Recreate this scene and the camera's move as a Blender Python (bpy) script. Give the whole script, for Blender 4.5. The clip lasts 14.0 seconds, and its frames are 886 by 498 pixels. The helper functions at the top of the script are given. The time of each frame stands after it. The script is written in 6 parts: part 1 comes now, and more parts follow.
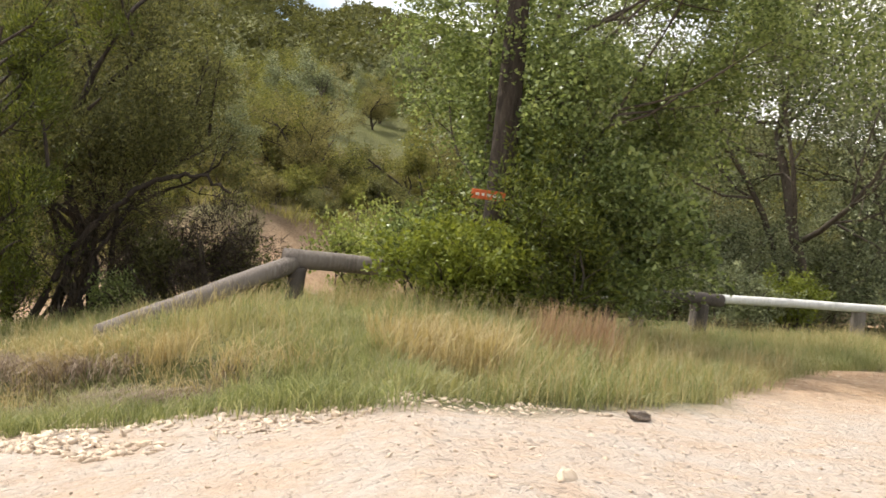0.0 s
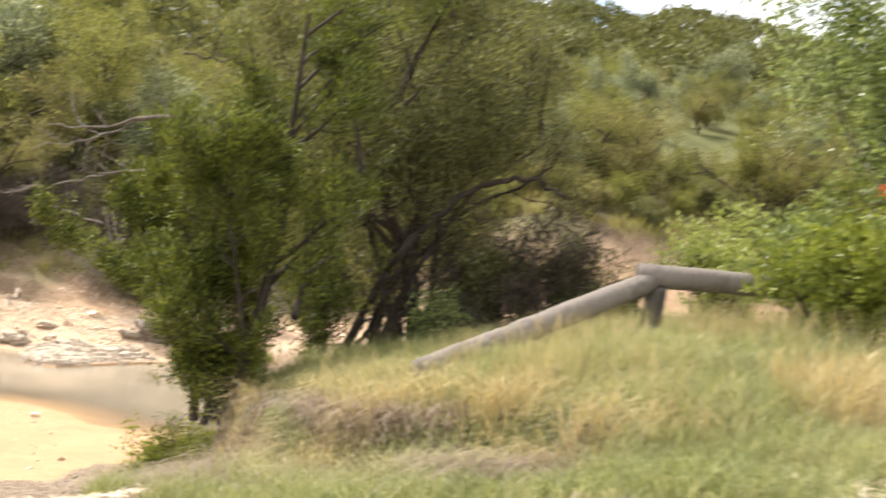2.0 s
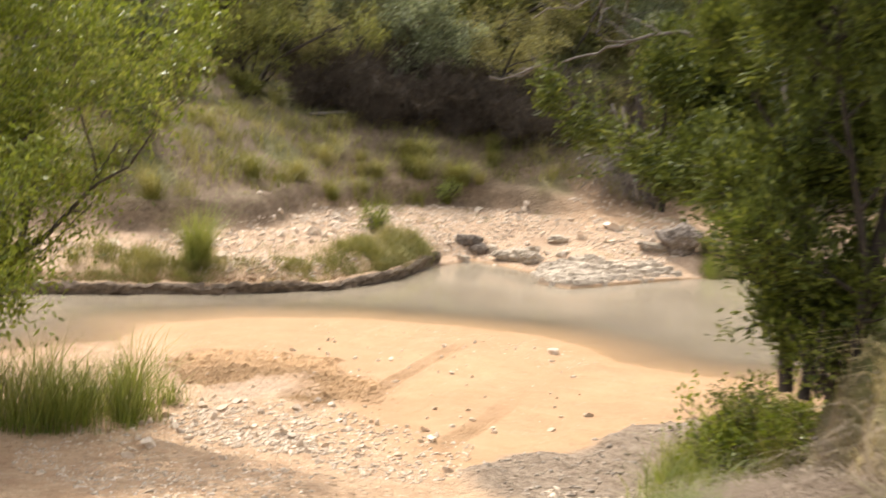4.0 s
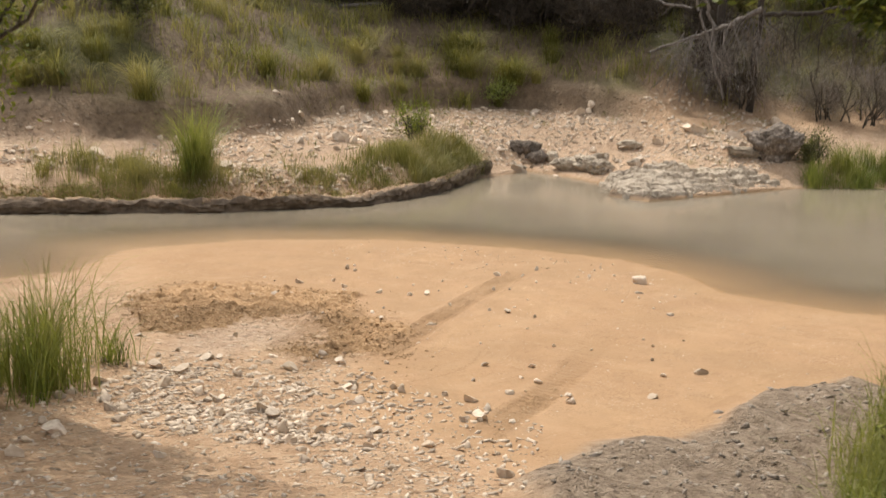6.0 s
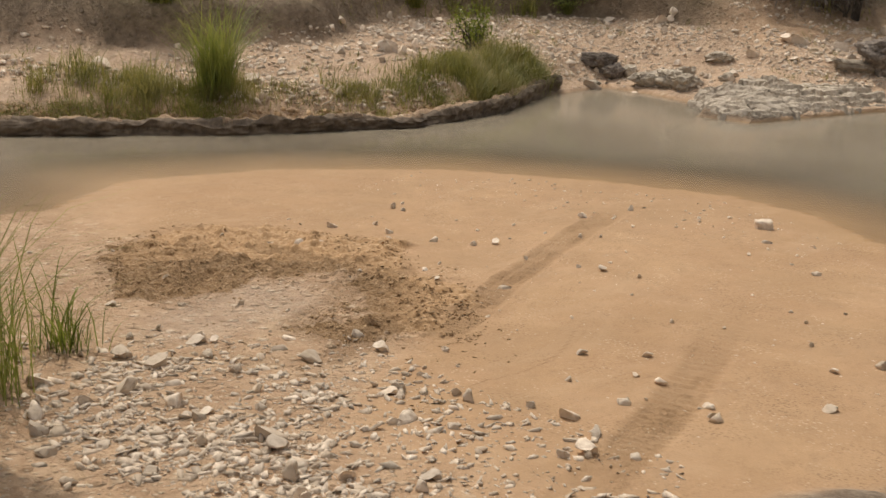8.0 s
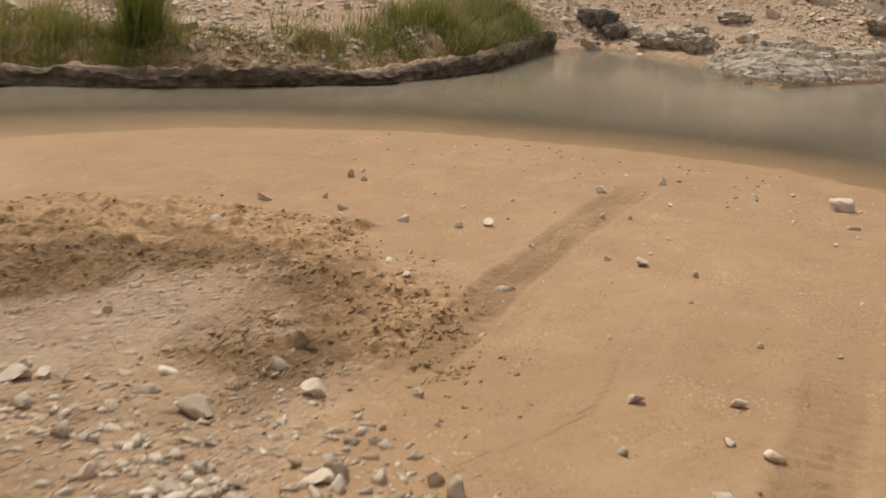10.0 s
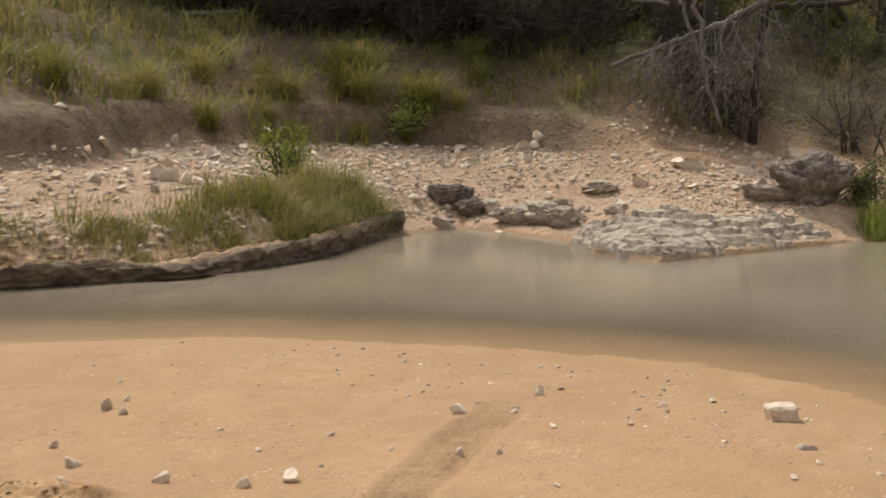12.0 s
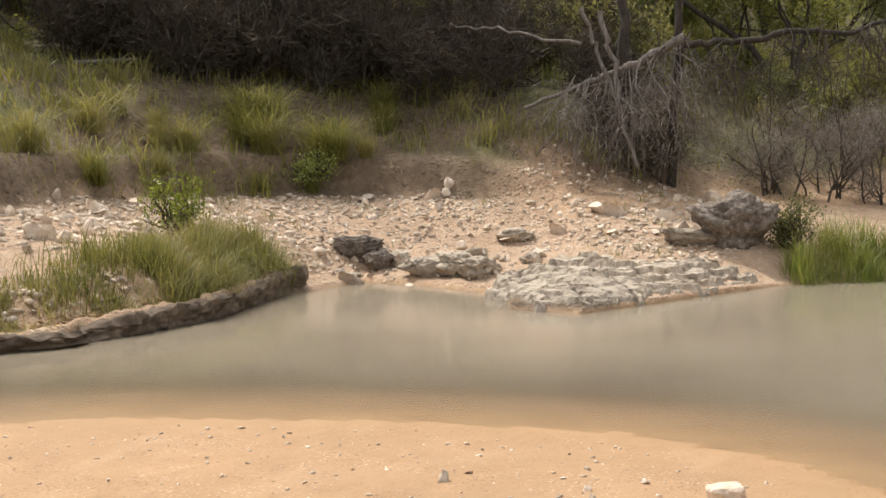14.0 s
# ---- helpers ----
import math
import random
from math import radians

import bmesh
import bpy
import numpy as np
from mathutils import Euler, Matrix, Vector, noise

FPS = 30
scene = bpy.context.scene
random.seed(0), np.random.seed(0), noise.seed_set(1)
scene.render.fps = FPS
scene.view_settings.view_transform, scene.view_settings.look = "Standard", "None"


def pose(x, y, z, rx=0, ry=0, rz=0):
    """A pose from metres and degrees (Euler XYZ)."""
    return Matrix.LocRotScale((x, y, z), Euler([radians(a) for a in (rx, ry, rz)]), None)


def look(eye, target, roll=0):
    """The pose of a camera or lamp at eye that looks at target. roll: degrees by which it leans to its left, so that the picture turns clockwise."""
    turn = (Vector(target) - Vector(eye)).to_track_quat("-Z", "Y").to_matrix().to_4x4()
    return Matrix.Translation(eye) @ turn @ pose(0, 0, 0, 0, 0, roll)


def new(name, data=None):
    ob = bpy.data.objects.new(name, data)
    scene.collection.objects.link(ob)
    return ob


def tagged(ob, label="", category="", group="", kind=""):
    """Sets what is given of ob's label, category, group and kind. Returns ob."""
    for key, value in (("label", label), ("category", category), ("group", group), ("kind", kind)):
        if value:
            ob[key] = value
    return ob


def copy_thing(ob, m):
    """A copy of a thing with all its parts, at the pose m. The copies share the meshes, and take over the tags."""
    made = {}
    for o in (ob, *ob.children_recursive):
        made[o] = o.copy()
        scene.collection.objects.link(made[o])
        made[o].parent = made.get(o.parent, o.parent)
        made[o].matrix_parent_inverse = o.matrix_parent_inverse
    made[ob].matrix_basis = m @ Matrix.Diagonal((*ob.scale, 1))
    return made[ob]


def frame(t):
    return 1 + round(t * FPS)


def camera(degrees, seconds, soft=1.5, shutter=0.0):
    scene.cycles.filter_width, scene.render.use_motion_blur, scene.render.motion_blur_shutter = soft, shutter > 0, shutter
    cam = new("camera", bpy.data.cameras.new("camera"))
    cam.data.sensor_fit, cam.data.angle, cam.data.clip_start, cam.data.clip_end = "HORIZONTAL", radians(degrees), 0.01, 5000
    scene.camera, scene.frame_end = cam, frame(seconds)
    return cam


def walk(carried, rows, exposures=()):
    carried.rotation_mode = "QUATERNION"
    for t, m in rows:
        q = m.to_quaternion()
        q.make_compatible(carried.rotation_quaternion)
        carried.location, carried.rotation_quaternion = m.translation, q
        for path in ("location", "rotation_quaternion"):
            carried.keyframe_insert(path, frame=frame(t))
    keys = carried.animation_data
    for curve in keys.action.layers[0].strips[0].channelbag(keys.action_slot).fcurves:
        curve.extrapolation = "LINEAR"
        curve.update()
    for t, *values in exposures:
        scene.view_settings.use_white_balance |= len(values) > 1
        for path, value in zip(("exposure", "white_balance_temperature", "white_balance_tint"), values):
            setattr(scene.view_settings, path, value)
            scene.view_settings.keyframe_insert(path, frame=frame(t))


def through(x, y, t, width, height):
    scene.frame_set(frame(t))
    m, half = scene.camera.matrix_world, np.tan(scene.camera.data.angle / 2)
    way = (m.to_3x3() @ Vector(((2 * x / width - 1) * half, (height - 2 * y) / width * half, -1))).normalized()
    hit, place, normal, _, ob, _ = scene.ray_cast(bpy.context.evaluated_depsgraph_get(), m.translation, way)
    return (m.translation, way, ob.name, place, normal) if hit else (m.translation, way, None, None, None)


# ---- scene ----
cam = camera(38.0, 14.0, soft=1.5, shutter=0.45)
PATH = [
    (0, (0.547, 1.312, 4.253), (0.673, 3.308, 4.292), 8.0),
    (0.5, (0.525, 1.797, 4.273), (0.597, 3.795, 4.307), 8.0),
    (1, (0.464, 2.333, 4.307), (0.454, 4.333, 4.327), 7.9),
    (1.5, (0.34, 3.066, 4.305), (0.18, 5.06, 4.333), 7.2),
    (2, (0.047, 4.066, 4.268), (-0.315, 6.033, 4.256), 7.4),
    (2.5, (-0.346, 5.141, 4.232), (-0.906, 7.058, 4.139), 6.4),
    (3, (-0.882, 6.279, 4.183), (-1.617, 8.134, 4.044), 4.9),
    (3.5, (-1.539, 7.423, 4.091), (-2.452, 9.194, 3.919), 4.1),
    (4, (-2.344, 8.573, 3.937), (-3.397, 10.257, 3.702), 3.2),
    (4.2, (-2.681, 9.033, 3.844), (-3.767, 10.692, 3.582), 4.2),
    (6.3, (-5.092, 12.885, 3.101), (-6.194, 14.503, 2.692), 1.7),
    (6.5, (-5.338, 13.161, 3.09), (-6.429, 14.774, 2.634), 2.3),
    (7, (-5.79, 13.812, 2.941), (-6.914, 15.395, 2.461), 1.9),
    (7.2, (-5.979, 14.065, 2.893), (-7.112, 15.646, 2.428), 1.5),
    (9.3, (-7.83, 16.368, 2.204), (-8.989, 17.909, 1.672), 4.1),
    (9.5, (-8.017, 16.628, 2.113), (-9.156, 18.186, 1.589), 4.1),
    (10, (-8.446, 17.334, 1.952), (-9.557, 18.918, 1.445), 3.2),
    (10.5, (-8.832, 17.981, 1.858), (-9.927, 19.595, 1.416), 2.0),
    (11, (-9.178, 18.612, 1.726), (-10.265, 20.249, 1.354), 1.5),
    (11.5, (-9.457, 19.152, 1.686), (-10.483, 20.845, 1.402), 1.6),
    (12, (-9.592, 19.618, 1.625), (-10.569, 21.35, 1.411), 1.3),
    (12.5, (-9.716, 20.004, 1.618), (-10.647, 21.764, 1.422), 0.8),
    (13, (-9.855, 20.347, 1.584), (-10.757, 22.125, 1.424), 0.7),
    (13.5, (-9.927, 20.555, 1.574), (-10.807, 22.345, 1.429), 0.4),
    (14, (-9.95, 20.638, 1.566), (-10.823, 22.432, 1.432), 0.1),
]
EXPOSURES = [(0, 0.2, 6500, 10.0), (1, 0.39, 6500, 10.0), (1.5, 0.62, 6500, 10.0), (2.5, 0.92, 6500, 11.5), (3, 0.74, 6500, 13.0), (4.2, 0.37, 6500, 11.0), (6.3, -0.33, 6500, 10.0), (7.2, -0.5, 6536, 10.0), (9.3, -0.78, 6620, 10.0), (11, -0.73, 6600, 10.0), (12, -0.53, 6466, 10.0), (12.5, -0.38, 6400, 10.0), (13.2, -0.14, 6353, 10.0), (14, -0.01, 6300, 10.0)]
walk(cam, [(t, look(eye, target, roll)) for t, eye, target, roll in PATH],
     exposures=EXPOSURES)

# ---- light: high sun from the west side of the creek, bright hazy sky ----
SUN_EL, SUN_FROM = radians(54), Vector((-0.9, 0.43, 0)).normalized()
world = bpy.data.worlds.new("sky")
scene.world = world
world.use_nodes = True
wn, wl = world.node_tree.nodes, world.node_tree.links
sky = wn.new("ShaderNodeTexSky")
sky.sky_type, sky.sun_disc = "NISHITA", False
sky.sun_elevation, sky.sun_rotation = SUN_EL, math.atan2(SUN_FROM.x, SUN_FROM.y)
sky.dust_density, sky.air_density = 2.0, 1.0
coord = wn.new("ShaderNodeTexCoord")
cl = wn.new("ShaderNodeTexNoise")
cl.inputs["Scale"].default_value, cl.inputs["Detail"].default_value = 3.5, 6
wl.new(coord.outputs["Generated"], cl.inputs["Vector"])
ramp = wn.new("ShaderNodeValToRGB")
ramp.color_ramp.elements[0].position, ramp.color_ramp.elements[1].position = 0.42, 0.56
wl.new(cl.outputs["Fac"], ramp.inputs["Fac"])
mixc = wn.new("ShaderNodeMix")
mixc.data_type = "RGBA"
mixc.inputs["B"].default_value = (12.0, 11.7, 11.3, 1)
wl.new(ramp.outputs["Color"], mixc.inputs["Factor"])
wl.new(sky.outputs["Color"], mixc.inputs["A"])
wl.new(mixc.outputs["Result"], wn["Background"].inputs["Color"])
wn["Background"].inputs["Strength"].default_value = 0.15
sun = new("sun", bpy.data.lights.new("sun", "SUN"))
sun.data.energy, sun.data.angle, sun.data.color = 4.6, radians(0.55), (1.0, 0.95, 0.86)
sun.matrix_world = look((0, 0, 30), Vector((0, 0, 30)) - (SUN_FROM * math.cos(SUN_EL) + Vector((0, 0, math.sin(SUN_EL)))))


# ---- materials ----
class Nodes:
    """Short hand for a node material."""

    def __init__(self, name):
        self.mat = bpy.data.materials.new(name)
        self.mat.use_nodes = True
        self.t = self.mat.node_tree
        self.b = self.t.nodes["Principled BSDF"]
        self.out = self.t.nodes["Material Output"]
        self.pos = self.t.nodes.new("ShaderNodeNewGeometry")

    def link(self, a, b):
        self.t.links.new(a, b)

    def noise(self, scale, detail=4, rough=0.6, vec=None, warp=0.0):
        n = self.t.nodes.new("ShaderNodeTexNoise")
        n.inputs["Scale"].default_value, n.inputs["Detail"].default_value, n.inputs["Roughness"].default_value = scale, detail, rough
        n.inputs["Distortion"].default_value = warp
        self.link(vec or self.pos.outputs["Position"], n.inputs["Vector"])
        return n.outputs["Fac"]

    def voronoi(self, scale, feature="F1", vec=None):
        n = self.t.nodes.new("ShaderNodeTexVoronoi")
        n.feature = feature
        n.inputs["Scale"].default_value = scale
        self.link(vec or self.pos.outputs["Position"], n.inputs["Vector"])
        return n.outputs["Distance"]

    def cells(self, scale, vec=None):
        """Distance to the cell's middle, and one chance value a cell."""
        n = self.t.nodes.new("ShaderNodeTexVoronoi")
        n.inputs["Scale"].default_value = scale
        self.link(vec or self.pos.outputs["Position"], n.inputs["Vector"])
        sep = self.t.nodes.new("ShaderNodeSeparateColor")
        self.link(n.outputs["Color"], sep.inputs[0])
        return n.outputs["Distance"], sep.outputs[0], sep.outputs[1]

    def stretch(self, x, y, z):
        n = self.t.nodes.new("ShaderNodeMapping")
        n.inputs["Scale"].default_value = (x, y, z)
        self.link(self.pos.outputs["Position"], n.inputs["Vector"])
        return n.outputs["Vector"]

    def attr(self, name):
        n = self.t.nodes.new("ShaderNodeAttribute")
        n.attribute_name = name
        return n.outputs["Fac"]

    def ramp(self, fac, *stops):
        n = self.t.nodes.new("ShaderNodeValToRGB")
        e = n.color_ramp.elements
        while len(e) < len(stops):
            e.new(0.5)
        for k, (p, c) in enumerate(stops):
            e[k].position = p
            e[k].color = (*c, 1) if len(c) == 3 else c
        self.link(fac, n.inputs["Fac"])
        return n.outputs["Color"]

    def span(self, fac, a, b, lo=0.0, hi=1.0):
        n = self.t.nodes.new("ShaderNodeMapRange")
        for k, v in zip(("From Min", "From Max", "To Min", "To Max"), (a, b, lo, hi)):
            n.inputs[k].default_value = v
        self.link(fac, n.inputs["Value"])
        return n.outputs["Result"]

    def math(self, op, a, b=0.0):
        n = self.t.nodes.new("ShaderNodeMath")
        n.operation = op
        for k, v in enumerate((a, b)):
            if isinstance(v, (int, float)):
                n.inputs[k].default_value = v
            else:
                self.link(v, n.inputs[k])
        return n.outputs[0]

    def mix(self, fac, a, b, blend="MIX"):
        n = self.t.nodes.new("ShaderNodeMix")
        n.data_type, n.blend_type = "RGBA", blend
        for k, v in (("Factor", fac), ("A", a), ("B", b)):
            s = n.inputs[k]
            if isinstance(v, (int, float)):
                s.default_value = v if k == "Factor" else (v, v, v, 1)
            elif isinstance(v, tuple):
                s.default_value = (*v, 1)
            else:
                self.link(v, s)
        return n.outputs["Result"]

    def bump(self, height, strength=0.5, dist=0.02, after=None):
        n = self.t.nodes.new("ShaderNodeBump")
        n.inputs["Strength"].default_value, n.inputs["Distance"].default_value = strength, dist
        self.link(height, n.inputs["Height"])
        if after:
            self.link(after, n.inputs["Normal"])
        return n.outputs["Normal"]

    def finish(self, color, rough=0.85, normal=None, spec=0.3):
        self.b.inputs["Specular IOR Level"].default_value = spec
        for key, v in (("Base Color", color), ("Roughness", rough)):
            if isinstance(v, (int, float)):
                self.b.inputs[key].default_value = v
            elif isinstance(v, tuple):
                self.b.inputs[key].default_value = (*v, 1)
            else:
                self.link(v, self.b.inputs[key])
        if normal:
            self.link(normal, self.b.inputs["Normal"])
        return self.mat


def ground_material():
    n = Nodes("earth")
    big, mid, fine = n.noise(0.35, 4), n.noise(2.2, 6, 0.65), n.noise(38, 5, 0.7)
    peb = n.voronoi(26)
    dry = n.ramp(n.noise(3.5, 8, 0.72), (0.25, (0.33, 0.21, 0.125)), (0.5, (0.52, 0.362, 0.245)), (0.75, (0.66, 0.50, 0.36)))
    dry = n.mix(n.span(n.noise(1.1, 6, 0.7, None, 0.8), 0.5, 0.64, 0.0, 0.4), dry, (0.40, 0.285, 0.185))
    dry = n.mix(n.math("MULTIPLY", n.span(peb, 0.05, 0.3, 0.7, 0.0), n.span(n.noise(4, 3), 0.45, 0.6)), dry, (0.66, 0.57, 0.46))
    # loose pebbles of two sizes, some pale, some brown, thick in drifts
    relief = None
    for scale, cover, thick in ((11, 0.62, 0.75), (27, 0.5, 0.8)):
        dist, tint, chance = n.cells(scale)
        here = n.math("MULTIPLY", n.span(dist, 0.2, 0.5, 1.0, 0.0), n.span(n.math("ADD", chance, n.math("MULTIPLY", n.noise(1.3, 5, 0.7), 0.9)), 0.75 + 0.4 * cover, 0.85 + 0.4 * cover))
        dry = n.mix(n.math("MULTIPLY", here, thick), dry, n.ramp(tint, (0.0, (0.24, 0.155, 0.09)), (0.35, (0.44, 0.315, 0.21)), (1.0, (0.74, 0.63, 0.50))))
        lump = n.math("MULTIPLY", here, 14.0 / scale)
        relief = lump if relief is None else n.math("ADD", relief, lump)
    damp = n.ramp(big, (0.3, (0.365, 0.216, 0.112)), (0.7, (0.425, 0.26, 0.14)))
    damp = n.mix(n.span(mid, 0.35, 0.75, 0.0, 0.45), damp, (0.32, 0.185, 0.085))
    damp = n.mix(n.span(n.noise(0.9, 5, 0.6, None, 1.2), 0.45, 0.7, 0.0, 0.5), damp, (0.45, 0.28, 0.145))
    damp = n.mix(n.span(n.noise(60, 3, 0.7), 0.55, 0.75, 0.0, 0.3), damp, (0.24, 0.14, 0.065))
    damp = n.mix(n.span(n.noise(2.6, 7, 0.75, None, 0.5), 0.5, 0.66, 0.0, 0.4), damp, (0.34, 0.215, 0.12))
    damp = n.mix(n.math("MULTIPLY", n.span(n.voronoi(40), 0.22, 0.40, 1.0, 0.0), n.span(n.noise(1.7, 4, 0.7), 0.45, 0.62, 0.0, 0.75)), damp, (0.19, 0.115, 0.06))
    damp = n.mix(n.math("MULTIPLY", n.span(n.voronoi(31, "F1", n.stretch(1.0, 1.1, 1.0)), 0.16, 0.30, 1.0, 0.0), n.span(n.noise(2.3, 4, 0.7), 0.5, 0.62, 0.0, 0.8)), damp, (0.62, 0.46, 0.30))
    damp = n.mix(n.span(n.noise(110, 4, 0.8), 0.3, 0.7, 0.0, 0.55), n.mix(1.0, damp, (1.22, 1.22, 1.22), "MULTIPLY"), n.mix(1.0, damp, (0.55, 0.53, 0.5), "MULTIPLY"))
    damp = n.mix(n.span(n.noise(13, 6, 0.75, n.stretch(1.0, 0.5, 1.0), 0.6), 0.5, 0.68, 0.0, 0.4), damp, n.mix(1.0, damp, (0.68, 0.65, 0.62), "MULTIPLY"))
    damp = n.mix(n.span(n.noise(0.5, 4, 0.55, None, 1.8), 0.46, 0.62, 0.0, 0.4), damp, (0.33, 0.20, 0.10))
    damp = n.mix(n.span(n.noise(1.5, 5, 0.6, n.stretch(1.0, 0.35, 1.0), 1.0), 0.55, 0.7, 0.0, 0.35), damp, (0.48, 0.315, 0.18))
    damp = n.mix(1.0, damp, (0.975, 1.0, 1.04), "MULTIPLY")
    dry = n.mix(1.0, dry, (1.04, 0.97, 0.87), "MULTIPLY")
    dry = n.mix(n.math("MULTIPLY", n.attr("dusty"), n.span(n.noise(1.6, 6, 0.7, None, 0.6), 0.36, 0.6, 0.55, 1.0)), dry, n.ramp(n.noise(14, 6, 0.7), (0.3, (0.46, 0.38, 0.315)), (0.7, (0.62, 0.535, 0.455))))
    col = n.mix(n.attr("damp"), dry, damp)
    wetc = n.ramp(mid, (0.3, (0.29, 0.165, 0.068)), (0.7, (0.37, 0.22, 0.095)))
    col = n.mix(n.attr("wet"), col, wetc)
    crumbs = n.ramp(n.noise(22, 7, 0.8, None, 0.4), (0.34, (0.23, 0.13, 0.06)), (0.5, (0.39, 0.235, 0.115)), (0.66, (0.56, 0.375, 0.22)))
    col = n.mix(n.span(n.math("ADD", n.math("MULTIPLY", n.attr("crumb"), 0.68), n.noise(3.2, 8, 0.75, None, 0.5)), 0.96, 1.1), col, crumbs)
    # pressed sand in the tyre tracks is damper
    au = n.math("ABSOLUTE", n.attr("track_u"))
    inside_track = n.math("MULTIPLY", n.span(n.math("ADD", au, n.math("MULTIPLY", n.noise(9, 4, 0.7), 0.5)), 1.05, 1.4, 1.0, 0.0), n.math("MULTIPLY", n.attr("track_s"), n.span(n.noise(1.6, 4, 0.7), 0.34, 0.52, 0.35, 1.0)))
    col = n.mix(n.math("MULTIPLY", inside_track, 0.42), col, n.mix(n.noise(30, 4, 0.7), (0.19, 0.112, 0.055), (0.33, 0.2, 0.1)))
    clay = n.ramp(n.noise(9, 9, 0.78), (0.34, (0.15, 0.103, 0.068)), (0.52, (0.32, 0.24, 0.168)), (0.7, (0.47, 0.37, 0.275)))
    col = n.mix(n.attr("clay"), col, clay)
    # dark soil, also used to paint shade on bank lip and scarp
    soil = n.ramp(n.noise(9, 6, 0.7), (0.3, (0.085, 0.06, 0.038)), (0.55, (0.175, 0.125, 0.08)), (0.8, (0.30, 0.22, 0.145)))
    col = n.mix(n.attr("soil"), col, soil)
    green = n.ramp(n.noise(6, 5, 0.7), (0.3, (0.06, 0.066, 0.02)), (0.6, (0.14, 0.14, 0.045)), (0.85, (0.28, 0.23, 0.11)))
    col = n.mix(n.attr("grassy"), col, green)
    rough = n.span(n.attr("wet"), 0, 1, 0.92, 0.55)
    h = n.math("ADD", n.math("MULTIPLY", fine, 0.5), n.math("MULTIPLY", n.noise(6, 6, 0.7), 1.0))
    h = n.math("ADD", h, n.math("MULTIPLY", n.span(peb, 0.0, 0.35, 0.45, 0.0), n.span(n.noise(4, 3), 0.42, 0.6)))
    h = n.math("ADD", h, n.math("MULTIPLY", n.attr("crumb"), n.math("MULTIPLY", n.noise(22, 7, 0.8, None, 0.4), 0.7)))
    h = n.math("ADD", h, n.math("MULTIPLY", relief, n.span(n.attr("damp"), 0, 1, 0.5, 0.0)))
    calm = n.math("MAXIMUM", n.span(n.attr("damp"), 0, 1, 1.0, 0.22), n.math("MAXIMUM", n.attr("clay"), n.math("MULTIPLY", inside_track, 0.6)))
    nb = n.t.nodes.new("ShaderNodeBump")
    nb.inputs["Distance"].default_value = 0.06
    n.link(calm, nb.inputs["Strength"])
    n.link(h, nb.inputs["Height"])
    return n.finish(col, rough, nb.outputs["Normal"], 0.25)


def water_material():
    n = Nodes("muddy_water")
    col = n.ramp(n.noise(0.6, 3), (0.3, (0.265, 0.217, 0.155)), (0.7, (0.32, 0.265, 0.192)))
    turbid = n.math("SUBTRACT", 1.0, n.math("POWER", 2.718, n.math("MULTIPLY", n.attr("depth"), -8.5)))
    n.link(n.span(turbid, 0.0, 1.0, 0.1, 1.0), n.b.inputs["Alpha"])
    rip = n.bump(n.noise(1.0, 2, 0.5, n.stretch(3.0, 1.4, 1)), 0.05, 0.02)
    return n.finish(col, 0.13, rip, 0.45)


def leaf_material(name, dark, mid, light, through=0.35, rough=0.5, gain=1.0, patch=None):
    """Leaves or blades: each its own shade, sunlight shining through; patch: a second tint in drifts over the ground."""
    n = Nodes(name)
    dark, mid, light = [tuple(min(0.65, gain * v) for v in c) for c in (dark, mid, light)]
    r = n.pos.outputs["Random Per Island"]
    col = n.ramp(r, (0.0, dark), (0.5, mid), (1.0, light))
    col = n.mix(n.span(n.noise(0.9, 3), 0.35, 0.7, 0.0, 0.6), col, mid, "MIX")
    if patch:
        col = n.mix(n.span(n.noise(0.55, 5, 0.65), 0.42, 0.62, 0.0, 0.75), col, patch)
    n.finish(col, rough, None, 0.25)
    tr = n.t.nodes.new("ShaderNodeBsdfTranslucent")
    n.link(n.mix(1.0, col, (1.2, 1.14, 0.85), "MULTIPLY"), tr.inputs["Color"])
    mx = n.t.nodes.new("ShaderNodeMixShader")
    mx.inputs[0].default_value = through
    n.link(n.b.outputs[0], mx.inputs[1])
    n.link(tr.outputs[0], mx.inputs[2])
    n.link(mx.outputs[0], n.out.inputs["Surface"])
    return n.mat


def bark_material(name, a, b, c):
    n = Nodes(name)
    g = n.noise(7, 6, 0.7, n.stretch(3, 3, 0.5), 0.6)
    col = n.ramp(g, (0.3, a), (0.55, b), (0.8, c))
    return n.finish(col, 0.9, n.bump(g, 0.8, 0.03), 0.2)


def wood_material(name, a, b, c):
    n = Nodes(name)
    o = n.t.nodes.new("ShaderNodeTexCoord").outputs["Object"]
    mp = n.t.nodes.new("ShaderNodeMapping")
    mp.inputs["Scale"].default_value = (22, 22, 1.2)
    n.link(o, mp.inputs["Vector"])
    g = n.noise(1.6, 7, 0.7, mp.outputs["Vector"], 0.4)
    col = n.mix(n.span(n.noise(2.5, 4), 0.4, 0.7), n.ramp(g, (0.3, a), (0.55, b), (0.8, c)), b)
    return n.finish(col, 0.85, n.bump(g, 0.6, 0.015), 0.25)


